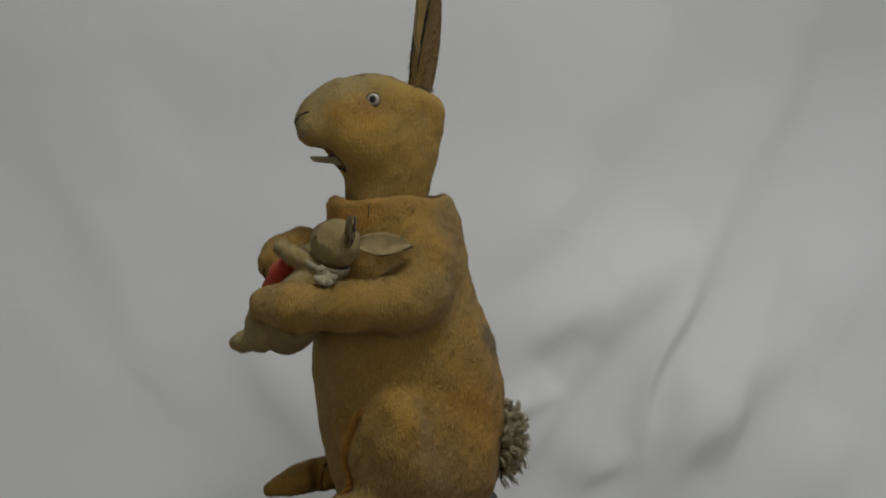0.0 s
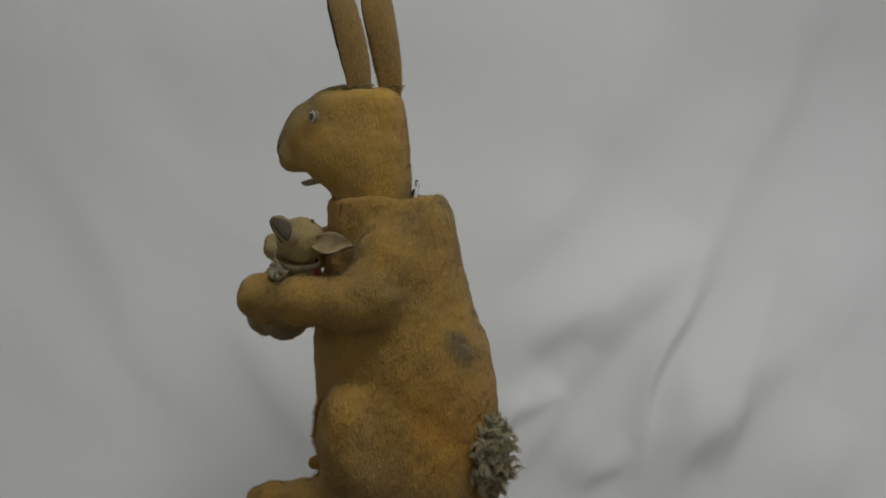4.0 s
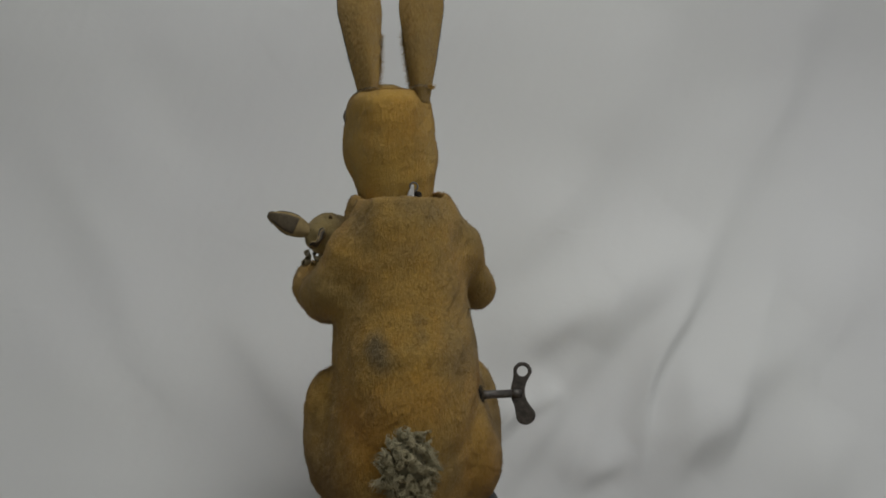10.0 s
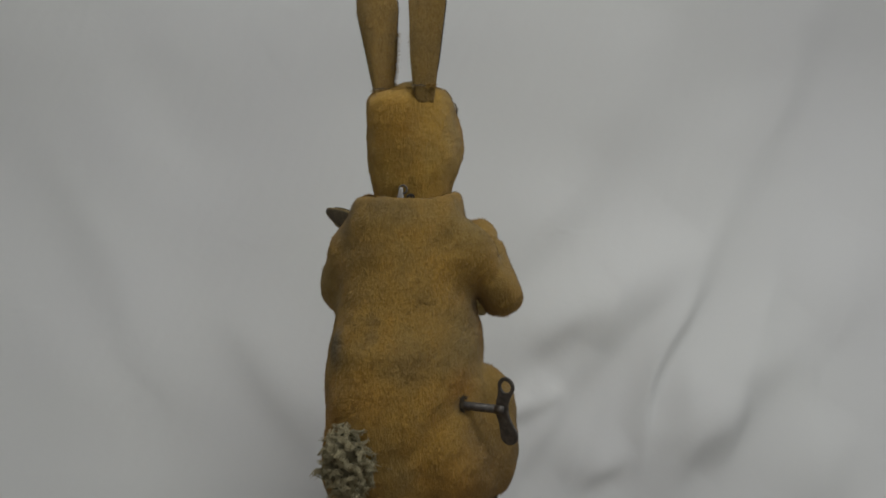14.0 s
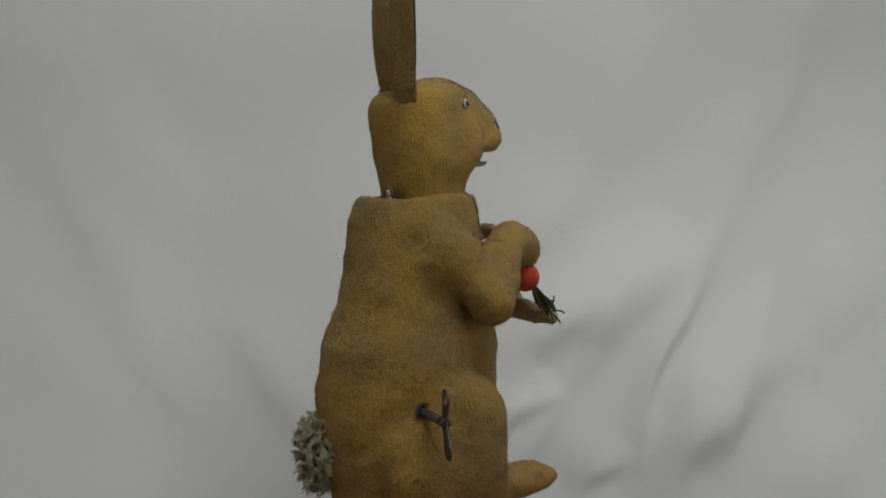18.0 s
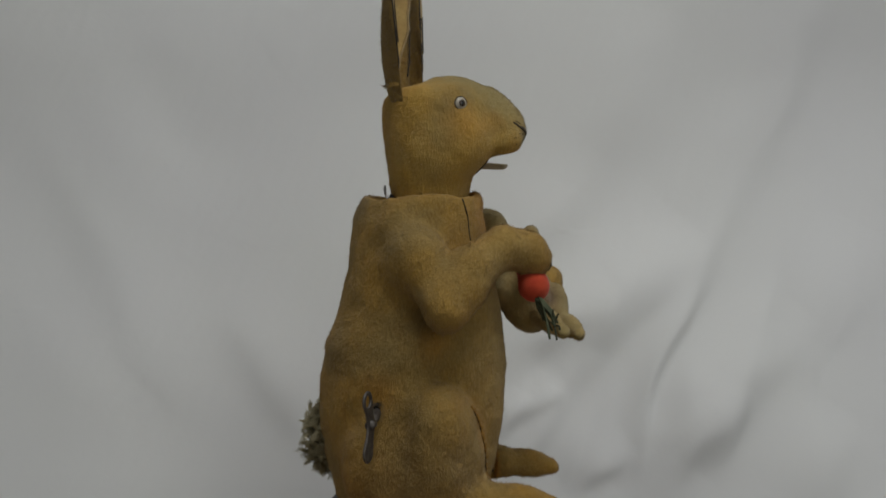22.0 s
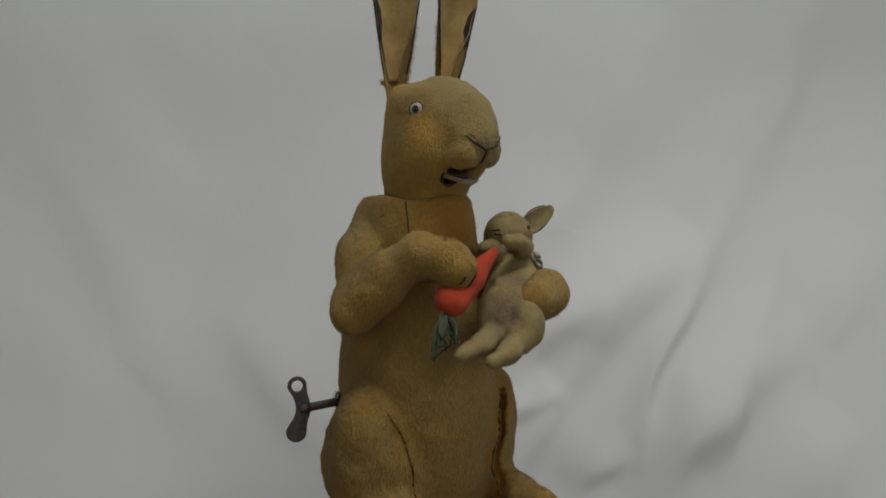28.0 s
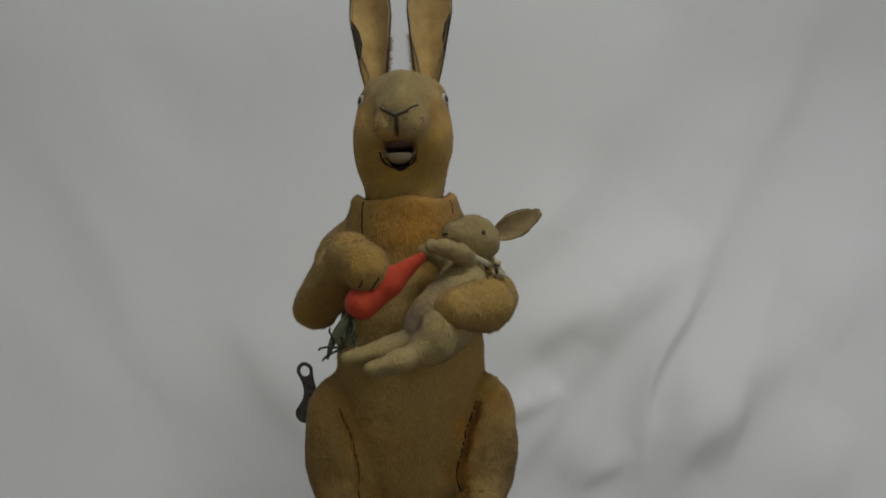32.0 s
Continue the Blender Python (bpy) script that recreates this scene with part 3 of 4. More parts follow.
turntable = tagged(new("turntable"), "small round black turntable under the toy rabbit", "turntable")
v, f = lathe([(0.078, -0.030), (0.081, -0.028), (0.081, -0.012), (0.088, -0.011), (0.090, -0.009), (0.090, -0.0025), (0.0885, -0.001), (0.085, 0.0)])
child("plate", mesh_from("plate", v, f, disc_mat), turntable)
child("foot_ring", mesh_from("foot_ring", *lathe([(0.075, TABLE + 0.0005), (0.08, TABLE + 0.001), (0.08, -0.0295), (0.075, -0.029)]), disc_mat), turntable)


# ---- the toy rabbit ----
TORSO = [(0.000, 0.002, 0.064, -0.078, 0.080), (0.040, 0.002, 0.070, -0.087, 0.089), (0.080, 0.002, 0.074, -0.095, 0.095),
         (0.120, 0.002, 0.0760, -0.0995, 0.0950), (0.170, 0.0015, 0.0750, -0.100, 0.0860), (0.205, 0.0015, 0.0682, -0.096, 0.0730),
         (0.235, 0.0, 0.065, -0.090, 0.0640), (0.265, 0.0, 0.062, -0.085, 0.0590), (0.295, 0.0, 0.0585, -0.082, 0.0540),
         (0.323, 0.0, 0.0530, -0.080, 0.0450)]
ARM_R = [(-0.037, 0.002, 0.296, 0.021), (-0.062, -0.016, 0.260, 0.0240), (-0.0900, -0.040, 0.2145, 0.0180), (-0.075, -0.058, 0.2350, 0.0190), (-0.064, -0.070, 0.2535, 0.0176),
         (-0.051, -0.098, 0.2700, 0.0160), (-0.037, -0.123, 0.261, 0.0163), (-0.033, -0.129, 0.2545, 0.0158)]
ARM_L = [(0.036, 0.005, 0.295, 0.022), (0.053, -0.001, 0.262, 0.0265), (0.070, -0.012, 0.227, 0.0265), (0.077, -0.034, 0.219, 0.0235), (0.081, -0.080, 0.222, 0.0200),
         (0.072, -0.130, 0.2235, 0.0194), (0.042, -0.150, 0.2235, 0.0182)]



def torso_field(P):
    P = P.copy()
    back = np.maximum(P[:, 1], 0)
    P[:, 0] -= back * (0.13 + 0.08 * np.clip((P[:, 2] - 0.24) / 0.07, 0, 1))
    d = loft(P, TORSO, 2.05)
    hole = loft(P, [(0.292, 0.0, 0.040, -0.064, 0.032), (0.310, 0.0, 0.0435, -0.069, 0.035), (0.345, 0.0, 0.0455, -0.073, 0.037)], 2.6)
    return smax(d, -hole, 0.004)


def arm_r_field(P):
    return limb(P, ARM_R, 0.02)


def arm_l_field(P):
    return limb(P, ARM_L, 0.02)


def leg_field(P, side):
    Q = P.copy()
    Q[:, 0] *= side
    if side > 0:
        Q[:, 1] += 0.009 * np.clip((Q[:, 2] - 0.03) / 0.05, 0, 1)
    c, e = 0.88, 0.47
    u, w = c * (Q[:, 0] - 0.058) + e * (Q[:, 1] + 0.040), -e * (Q[:, 0] - 0.058) + c * (Q[:, 1] + 0.040)
    thigh = ball(np.stack([u, w, Q[:, 2]], 1), (0.0, 0.0, 0.064), (0.054, 0.031, 0.073))
    thigh = smin(thigh, ball(Q, (0.070, -0.028, 0.098), (0.034, 0.030, 0.044)), 0.012)
    seat = ball(Q, (0.055, 0.000, 0.036), (0.037, 0.050, 0.040))
    seat = smin(seat, ball(Q, (0.058, 0.012, 0.050), (0.028, 0.054, 0.052)), 0.02)
    toe = -0.153 if side > 0 else -0.139
    foot = limb(Q, [(0.066, -0.050, 0.020, 0.024), (0.064, -0.095, 0.0155, 0.0168), (0.062, toe + 0.022, 0.0125, 0.0138), (0.060, toe, 0.0105, 0.0100)], 0.015)
    foot = smax(foot, -Q[:, 2] + 0.001, 0.008)
    return smax(smin(smin(thigh, seat, 0.03), foot, 0.014), -Q[:, 2] + 0.001, 0.008)


SEAMS = [[(-0.072, -0.070, 0.122, 0.0025), (-0.063, -0.083, 0.095, 0.0045), (-0.054, -0.091, 0.060, 0.0050), (-0.046, -0.094, 0.004, 0.0045)],
         [(0.068, -0.078, 0.124, 0.0025), (0.057, -0.088, 0.095, 0.0045), (0.047, -0.094, 0.060, 0.0050), (0.039, -0.094, 0.004, 0.0045)]]


def rabbit_field(P):
    d = torso_field(P)
    k = 0.003 + 0.021 * np.clip((P[:, 1] + 0.035) / 0.045, 0, 1)
    d = smin(d, leg_field(P, -1), k)
    d = smin(d, leg_field(P, 1), k)
    arms = np.minimum(arm_r_field(P), arm_l_field(P))
    for line in SEAMS:
        d = smax(d, -limb(P, line, 0.004), 0.010)
    k = 0.006 + 0.020 * np.clip((P[:, 1] + 0.030) / 0.04, 0, 1) * np.clip((0.298 - P[:, 2]) / 0.04, 0, 1)
    return smin(d, arms, k) + lump(P, 0.0007, 0.046)


# head, about the pivot of its nod
def head_field(P, cuts=True):
    """In the rabbit's own coordinates, with no nod."""
    T = P.copy()
    soft_y = 0.5 * (P[:, 1] + np.sqrt(P[:, 1] ** 2 + 0.0002))
    T[:, 0] -= 0.44 * soft_y - 0.0015
    narrow = np.clip((P[:, 1] + 0.02) / 0.04, 0, 1)
    T[:, 0] *= 1 + 0.11 * narrow * narrow * (3 - 2 * narrow)
    neck = loft(T, [(0.300, 0.001, 0.0375, -0.065, 0.009), (0.325, 0.001, 0.0395, -0.067, 0.014), (0.350, 0.001, 0.0440, -0.070, 0.0168),
                    (0.375, 0.001, 0.0445, -0.072, 0.0195), (0.400, 0.001, 0.0420, -0.068, 0.0218), (0.416, 0.002, 0.0418, -0.066, 0.0205),
                    (0.4295, 0.003, 0.0395, -0.064, 0.014)], 2.4)
    crown = ball(P, (0.003, -0.048, 0.3970), (0.0425, 0.047, 0.0415))
    N = P * np.array((1.28, 1, 1), np.float32)
    muzzle = limb(N, [(0.004, -0.050, 0.398, 0.0395), (0.004, -0.082, 0.3945, 0.0340), (0.001, -0.104, 0.389, 0.0205)], 0.01)
    pads = smin(ball(P, (-0.0145, -0.104, 0.3758), (0.0125, 0.0170, 0.0152)), ball(P, (0.0080, -0.105, 0.3758), (0.0140, 0.0170, 0.0152)), 0.004)
    snout = smin(ball(P, (-0.0035, -0.101, 0.3855), (0.0200, 0.0220, 0.0190)), pads, 0.004)
    cheek = smin(ball(P, (0.0225, -0.052, 0.368), (0.0225, 0.034, 0.026)), ball(P, (-0.0225, -0.052, 0.368), (0.023, 0.034, 0.026)), 0.01)
    d = smin(smin(neck, crown, 0.02), smin(muzzle, snout, 0.010), 0.014)
    d = smin(d, cheek, 0.02) + lump(P, 0.0005, 0.040)
    if not cuts:
        return d
    # the mouth is open below the lip
    bowl = (np.sqrt(((P[:, 0] + 0.003) / 0.0128) ** 2 + ((P[:, 2] - 0.3618) / 0.0215) ** 2) - 1) * 0.0128
    mouth = np.maximum(bowl, np.maximum(P[:, 1] + 0.056, P[:, 2] - 0.3618))
    under = np.maximum(np.abs(P[:, 0] + 0.003) - 0.0125, np.maximum(P[:, 1] + 0.0770, P[:, 2] - 0.3612))
    d = smax(smax(d, -mouth, 0.004), -under, 0.006)
    split = np.maximum(np.abs(P[:, 0] + 0.0045) - 0.0008, np.maximum(P[:, 1] + 0.108, P[:, 2] - 0.381))
    return smax(d, -split, 0.003)


def jaw_field(P):
    Q = P - np.array((-0.003, 0, 0), np.float32)
    Q[:, 0] *= 0.55
    d = limb(Q, [(0.0, -0.062, 0.3545, 0.0072), (0.0, -0.1010, 0.3523, 0.0062)], 0.01)
    bowl = limb(Q, [(0.0, -0.062, 0.3575, 0.0056), (0.0, -0.0985, 0.3545, 0.0048)], 0.01)
    return smax(smax(d, P[:, 2] - 0.3512 - 0.10 * (P[:, 1] + 0.108), 0.001), -bowl, 0.001)


rng = np.random.default_rng(7)
rabbit = tagged(new("toy_rabbit"), "worn golden mohair clockwork toy rabbit sitting upright, holding a baby rabbit", "toy rabbit")


def build_body():
    v, q, g = skin(rabbit_field, (-0.128, -0.175, -0.004), (0.128, 0.112, 0.332), 0.0026)
    mid = v[q].mean(1).astype(np.float32)
    v = roughen(v, g, 0.0011, 0.011)
    fields = np.stack([torso_field(mid), leg_field(mid, -1), leg_field(mid, 1), arm_r_field(mid), arm_l_field(mid)], 1)
    which = fields.argmin(1)
    for k, (name, label, hairs) in enumerate([("torso", "pear-shaped plush body with an open neck collar", 125000), ("leg", "bent hind leg with a long foot", 44000),
                                              ("leg", "bent hind leg with a long foot", 44000), ("arm", "bent arm resting on a carrot", 30000),
                                              ("arm", "bent arm cradling the baby rabbit", 30000)]):
        pv, pq, pg = some(v, q, g, which == k)
        ob = child(name, mesh_from(name, pv, pq, body_plush, pg), rabbit, label)
        pile("mohair", pv, pq, pg, hairs, 0.0031, 0.88, body_hair, ob, rng, 0.00046)
    lines = [on_skin(rabbit_field, p, 10, 0.0002) for p in (
        [(-0.041, -0.060, 0.318), (-0.043, -0.065, 0.300), (-0.044, -0.068, 0.275)],
        [(0.050, -0.052, 0.318), (0.052, -0.054, 0.302)],
        [(-0.071, -0.066, 0.118), (-0.062, -0.078, 0.095), (-0.053, -0.085, 0.060), (-0.045, -0.088, 0.006)],
        [(0.066, -0.072, 0.122), (0.054, -0.082, 0.095), (0.045, -0.088, 0.060), (0.037, -0.088, 0.006)],
        [(-0.020, -0.150, 0.250), (-0.027, -0.150, 0.238), (-0.032, -0.145, 0.230)],
        [(-0.038, -0.150, 0.250), (-0.044, -0.146, 0.240)])]
    jit = random.Random(21)
    for p, r, gaps in zip(lines, (0.0007, 0.0005, 0.0008, 0.0008, 0.0008, 0.0007), (0, 0.4, 0.45, 0.6, 0, 0)):
        runs, now = [], []
        for x in p:
            if gaps and jit.random() < gaps and len(now) > 1:
                runs.append(now)
                now = []
            now.append(tuple(Vector(x) + Vector((jit.gauss(0, 1), 0, jit.gauss(0, 1))) * 0.0003))
        runs.append(now)
        child("stitching", mesh_from("stitching", *tubes([k for k in runs if len(k) > 1], r, 5), thread_black), rabbit, "dark broken seam thread")
    fuzz("seam_fringe", lines[2:3], 900, 0.0050, rust_hair, rabbit, rng, 0.0005, 0.7, (0, -0.6, 0), "ragged orange tufts along the thigh seam")
    lip = on_skin(rabbit_field, [(0.072, -0.074, 0.122), (0.061, -0.082, 0.095), (0.052, -0.090, 0.060), (0.044, -0.090, 0.006)], 10, 0.0006)
    fuzz("seam_fringe", [lip], 3200, 0.0078, rust_hair, rabbit, rng, 0.0007, 0.55, (-0.45, -0.6, 0), "ragged orange tufts along the thigh seam")


build_body()

# the head is a mesh with its parts below it
v, q, g = skin(head_field, (-0.062, -0.140, 0.296), (0.064, 0.040, 0.462), 0.0018)
v = roughen(v, g, 0.0007, 0.010) - np.array(PIVOT, np.float32)
head = child("head", mesh_from("head", v, q, head_plush, g), rabbit, "plush head that nods on an open neck")
head.location = PIVOT
pile("mohair", v, q, g, 80000, 0.0023, 0.85, head_hair, head, rng, 0.00040, (0, 0.75, -0.65))


ear_plush = plush("ear_plush", (0.41, 0.252, 0.064), (0.35, 0.222, 0.066), (0.255, 0.182, 0.078), (), 0.5)
ear_hair = plush("ear_hair", (0.41, 0.252, 0.064), (0.35, 0.222, 0.066), (0.255, 0.182, 0.078), (), 0.5, True)


def off_pivot(points):
    return [tuple(np.array(p) - np.array(PIVOT)) for p in points]


def ear_width(s):
    return 0.0080 + 0.0152 * (s / 0.62) ** 0.92 if s < 0.62 else 0.0232 * math.sqrt(max(0.0, 1 - ((s - 0.62) / 0.385) ** 2))


EAR_LEN = 0.158


def ear_point(side, u, s, depth=0.0):
    """u from -1 to 1 across, s from 0 to 1 along the ear."""
    w = ear_width(s)
    x = u * w
    cup = 0.0225 * (0.30 + 0.70 * math.sin(math.pi * min(1, s * 1.15 + 0.05)) ** 0.6) * (1 - abs(u) ** 1.7) * (1 - 0.45 * s)
    p = Vector((x, cup - 0.004 + depth, s * EAR_LEN))
    turn = pose(side * 0.0255 + 0.001, -0.009 - side * 0.008, 0.415, -1.2, side * 3.0, -1 if side > 0 else -20)
    return turn @ p - PIVOT


def grid_mesh(name, rows, cols, fn, material):
    verts = [tuple(fn(i / rows, -1 + 2 * j / cols)) for i in range(rows + 1) for j in range(cols + 1)]
    faces = [(i * (cols + 1) + j, i * (cols + 1) + j + 1, (i + 1) * (cols + 1) + j + 1, (i + 1) * (cols + 1) + j) for i in range(rows) for j in range(cols)]
    return mesh_from(name, verts, faces, material), np.array(verts, np.float32), np.array(faces)


def closed_sheet(name, rows, cols, front, back, material):
    a = [tuple(front(i / rows, -1 + 2 * j / cols)) for i in range(rows + 1) for j in range(cols + 1)]
    b = [tuple(back(i / rows, -1 + 2 * j / cols)) for i in range(rows + 1) for j in range(cols + 1)]
    n, w = len(a), cols + 1
    faces = []
    for i in range(rows):
        for j in range(cols):
            k = i * w + j
            faces.append((k, k + 1, k + w + 1, k + w))
            faces.append((n + k + w, n + k + w + 1, n + k + 1, n + k))
    rim = [j for j in range(w)] + [i * w + cols for i in range(1, rows + 1)] + [rows * w + j for j in range(cols - 1, -1, -1)] + [i * w for i in range(rows - 1, 0, -1)]
    for i, k in enumerate(rim):
        m = rim[(i + 1) % len(rim)]
        faces.append((m, k, n + k, n + m))
    return mesh_from(name, a + b, faces, material)


for side in (-1, 1):
    ear = child("ear", closed_sheet("ear", 40, 14, lambda s, u: ear_point(side, u, s, 0.0), lambda s, u: ear_point(side, u, s, 0.0045 * (1 - u * u * 0.7)), ear_plush), head,
                "tall upright plush ear with dark worn edges")
    gm, gv, gf = grid_mesh("ear_nap", 40, 14, lambda s, u: ear_point(side, u, s, 0.0045 * (1 - u * u * 0.7)), head_plush)
    bpy.data.meshes.remove(gm)
    gn = np.tile(np.array((0, 1, 0), np.float32), (len(gv), 1))
    pile("ear_mohair", gv, gf, gn, 20000, 0.0028, 0.8, ear_hair, head, rng, 0.00045, (0, 0.2, 1))
    fv = np.array([tuple(ear_point(side, -1 + 2 * j / 14, 0.55 * i / 24, -0.0002)) for i in range(25) for j in range(15)], np.float32)
    ff = np.array([(i * 15 + j, i * 15 + j + 1, (i + 1) * 15 + j + 1, (i + 1) * 15 + j) for i in range(24) for j in range(14)])
    pile("ear_mohair", fv, ff, np.tile(np.array((0, -1, 0), np.float32), (len(fv), 1)), 7000, 0.0024, 0.8, ear_hair, head, rng, 0.0004, (0, 0, 1))
    inner = lambda a: 0.34 + 0.58 * min(1.0, a / 0.40) ** 0.8 + 0.02 * math.sin(23 * a)
    child("ear_lining", closed_sheet("ear_lining", 40, 14, lambda s, u: ear_point(side, u * inner(s), 0.11 + s * 0.875, -0.0022), lambda s, u: ear_point(side, u * inner(s), 0.11 + s * 0.875, -0.0006), lining_cloth),
          head, "tan felt lining of the ear")
    for edge in (-1, 1):
        welt = [ear_point(side, edge * inner(i / 50), 0.11 + 0.875 * i / 50, -0.0024) for i in range(51)]
        child("ear_welt", mesh_from("ear_welt", *tubes([welt], 0.0009, 6), welt_cloth), head, "pale welt along the ear lining")
        worn = [ear_point(side, edge * (0.985 if i > 8 else 0.92 + 0.008 * i), 0.16 + 0.84 * i / 70, -0.0006) for i in range(71)]
        child("ear_edge", mesh_from("ear_edge", *tubes([worn], 0.0008, 6), dark_edge), head, "dark worn ear edge")
        fuzz("edge_fuzz", [worn], 260, 0.0032, dark_edge, head, rng, 0.0004, 0.5, (0.6 * edge, 0, 0.1))
        if edge != side:
            fuzz("edge_fuzz", [[ear_point(side, edge * 0.97, 0.05 + 0.42 * i / 20, 0.001) for i in range(21)]], 900, 0.0064, ear_hair, head, rng, 0.00045, 0.5, (0.7 * edge, 0, 0.1))
    lobe = lambda s, u: ear_point(side, side * (0.95 - (0.24 + 0.015 * math.sin(19 * s)) * (0.5 - 0.5 * u) * math.sin(math.pi * s) ** 0.7), 0.36 + 0.26 * s, 0)
    out_y = Vector((0, -0.0036, 0))
    child("ear_patch", closed_sheet("ear_patch", 20, 5, lambda s, u: lobe(s, u) + out_y, lambda s, u: lobe(s, u) + out_y * 0.72, dark_edge), head, "dark worn patch in the ear")
    foot = [ear_point(side, -1 + 2 * i / 12, 0.105, 0.0055 * (1 - (i / 6 - 1) ** 2 * 0.7) + 0.0005) for i in range(13)]
    child("ear_stitch", mesh_from("ear_stitch", *tubes([[p + Vector((0, 0.0003 * (i % 2), 0.0012 * (i % 2))) for i, p in enumerate(foot)]], 0.0005, 5), rim_cloth), head, "rough stitching at the ear's foot")
    fuzz("foot_tufts", [foot], 160, 0.0045, welt_cloth, head, rng, 0.0005, 0.7, (0, 0.5, -0.2))
    if side < 0:
        fuzz("foot_tufts", [foot[:3]], 220, 0.0060, head_hair, head, rng, 0.0006, 0.6, (-0.5, 0.6, 0.1))


def sphere(center, radius, squash=(1, 1, 1), turn=None, seg=24, ring=16):
    verts, faces = [], []
    for i in range(ring + 1):
        a = math.pi * i / ring
        for k in range(seg):
            b = 2 * math.pi * k / seg
            p = Vector((math.sin(a) * math.cos(b) * squash[0], math.sin(a) * math.sin(b) * squash[1], math.cos(a) * squash[2])) * radius
            verts.append(tuple((turn @ p if turn else p) + Vector(center)))
    for i in range(ring):
        for k in range(seg):
            m = (k + 1) % seg
            faces.append((i * seg + k, (i + 1) * seg + k, (i + 1) * seg + m, i * seg + m))
    return verts, faces


for side, place in ((-1, (-0.0385, -0.0585, 0.4115)), (1, (0.0405, -0.0605, 0.4105))):
    c = Vector(on_skin(head_field, [place, place], 1)[0])
    out = Vector((side * 0.86, -0.50, 0.10)).normalized()
    c = c - PIVOT - out * 0.001
    turn = out.to_track_quat("Z", "Y").to_matrix()
    child("eye_rim", mesh_from("eye_rim", *tubes([[tuple(c + out * 0.0014 + turn @ Vector((math.cos(a) * 0.0068, math.sin(a) * 0.0068, 0))) for a in np.linspace(0, 2 * math.pi, 33)]], 0.0006, 8), rim_cloth), head, "dark rim round the glass eye")
    child("eyeball", mesh_from("eyeball", *sphere(c, 0.0068, (1, 1, 0.62), turn), eye_white), head, "round glass eye with a pale ring")
    child("iris", mesh_from("iris", *sphere(c + out * 0.0027, 0.0040, (1, 1, 0.50), turn), eye_iris), head)
    child("pupil", mesh_from("pupil", *sphere(c + out * 0.0031, 0.0032, (0.8, 1, 0.55), turn), eye_black), head)

jv, jq, jg = skin(jaw_field, (-0.03, -0.114, 0.342), (0.03, -0.050, 0.368), 0.0010)
child("jaw", mesh_from("jaw", jv - np.array(PIVOT, np.float32), jq, tooth_paint, jg), head, "pale lower jaw of the open mouth")
child("tongue", mesh_from("tongue", *sphere(Vector((-0.003, -0.080, 0.3502)) - PIVOT, 0.0100, (0.92, 1.75, 0.10), Euler((-0.05, 0, 0)).to_matrix()), mouth_cloth), head, "dark red mouth floor")
child("palate", mesh_from("palate", *sphere(Vector((-0.003, -0.082, 0.3628)) - PIVOT, 0.0115, (1.0, 1.7, 0.10)), palate_cloth), head, "dusky pink roof of the mouth")
# Black ellipsoid put in for the shade deep inside the mouth.
child("mouth_shade", mesh_from("mouth_shade", *sphere(Vector((-0.003, -0.0560, 0.3520)) - PIVOT, 0.0150, (1.0, 0.30, 1.0)), thread_black), head, "black shape standing for the shade deep in the mouth")
for side in (-1, 1):
    child("lip", mesh_from("lip", *sphere(Vector((-0.003 + side * 0.0150, -0.0790, 0.3570)) - PIVOT, 0.0068, (0.36, 0.8, 1.0), Euler((0, side * 0.35, 0)).to_matrix()), lip_cloth), head, "pale pinkish corner flap of the mouth")
soft = lambda P: head_field(P, False)
edge = [(-0.003 + 0.0185 * math.cos(a), -0.074, 0.3635 - 0.0225 * math.sin(a)) for a in np.linspace(0.05, math.pi - 0.05, 15)]
child("mouth_line", mesh_from("mouth_line", *tubes([off_pivot(on_skin(soft, edge, 4, 0.0001))], 0.0009), thread_black), head, "dark line round the open mouth")
pen = random.Random(31)
for path, r in (([(-0.0165, -0.110, 0.3920), (-0.0135, -0.115, 0.3885), (-0.0090, -0.120, 0.3850)], 0.0011), ([(-0.0120, -0.118, 0.3875), (-0.0085, -0.121, 0.3845), (-0.0045, -0.124, 0.3820)], 0.0015),
                ([(0.0075, -0.110, 0.3910), (0.0048, -0.115, 0.3880), (0.0010, -0.120, 0.3850)], 0.0011), ([(0.0035, -0.118, 0.3870), (-0.0005, -0.121, 0.3845), (-0.0045, -0.124, 0.3820)], 0.0015),
                ([(-0.0165, -0.113, 0.3945), (-0.0125, -0.117, 0.3915)], 0.0005), ([(-0.0050, -0.124, 0.3815), (-0.0048, -0.123, 0.374), (-0.0055, -0.121, 0.3655)], 0.0009)):
    path = [(x + pen.gauss(0, 0.0003), y, z + pen.gauss(0, 0.0003)) for x, y, z in path]
    child("muzzle_stitch", mesh_from("muzzle_stitch", *tubes([off_pivot(on_skin(soft, path, 10, -0.0001))], r), nose_thread), head, "dark stitched nose and mouth line")
for side in (-1, 1):
    for k in range(5):
        place = (-0.0040 + side * pen.uniform(0.010, 0.019), -0.112, 0.376 + pen.uniform(-0.006, 0.005))
        spot_at = Vector(on_skin(soft, [place, place], 1)[0]) - PIVOT
        child("whisker_mark", mesh_from("whisker_mark", *sphere(spot_at, 0.0007, (1, 1, 1), None, 8, 6), dark_edge), head, "small dark whisker hole")
ring = [tuple(Vector((-0.006 + 0.0042 * math.cos(a), 0.0195, 0.3275 + 0.0042 * math.sin(a))) - PIVOT) for a in np.linspace(0, 2 * math.pi, 25)]
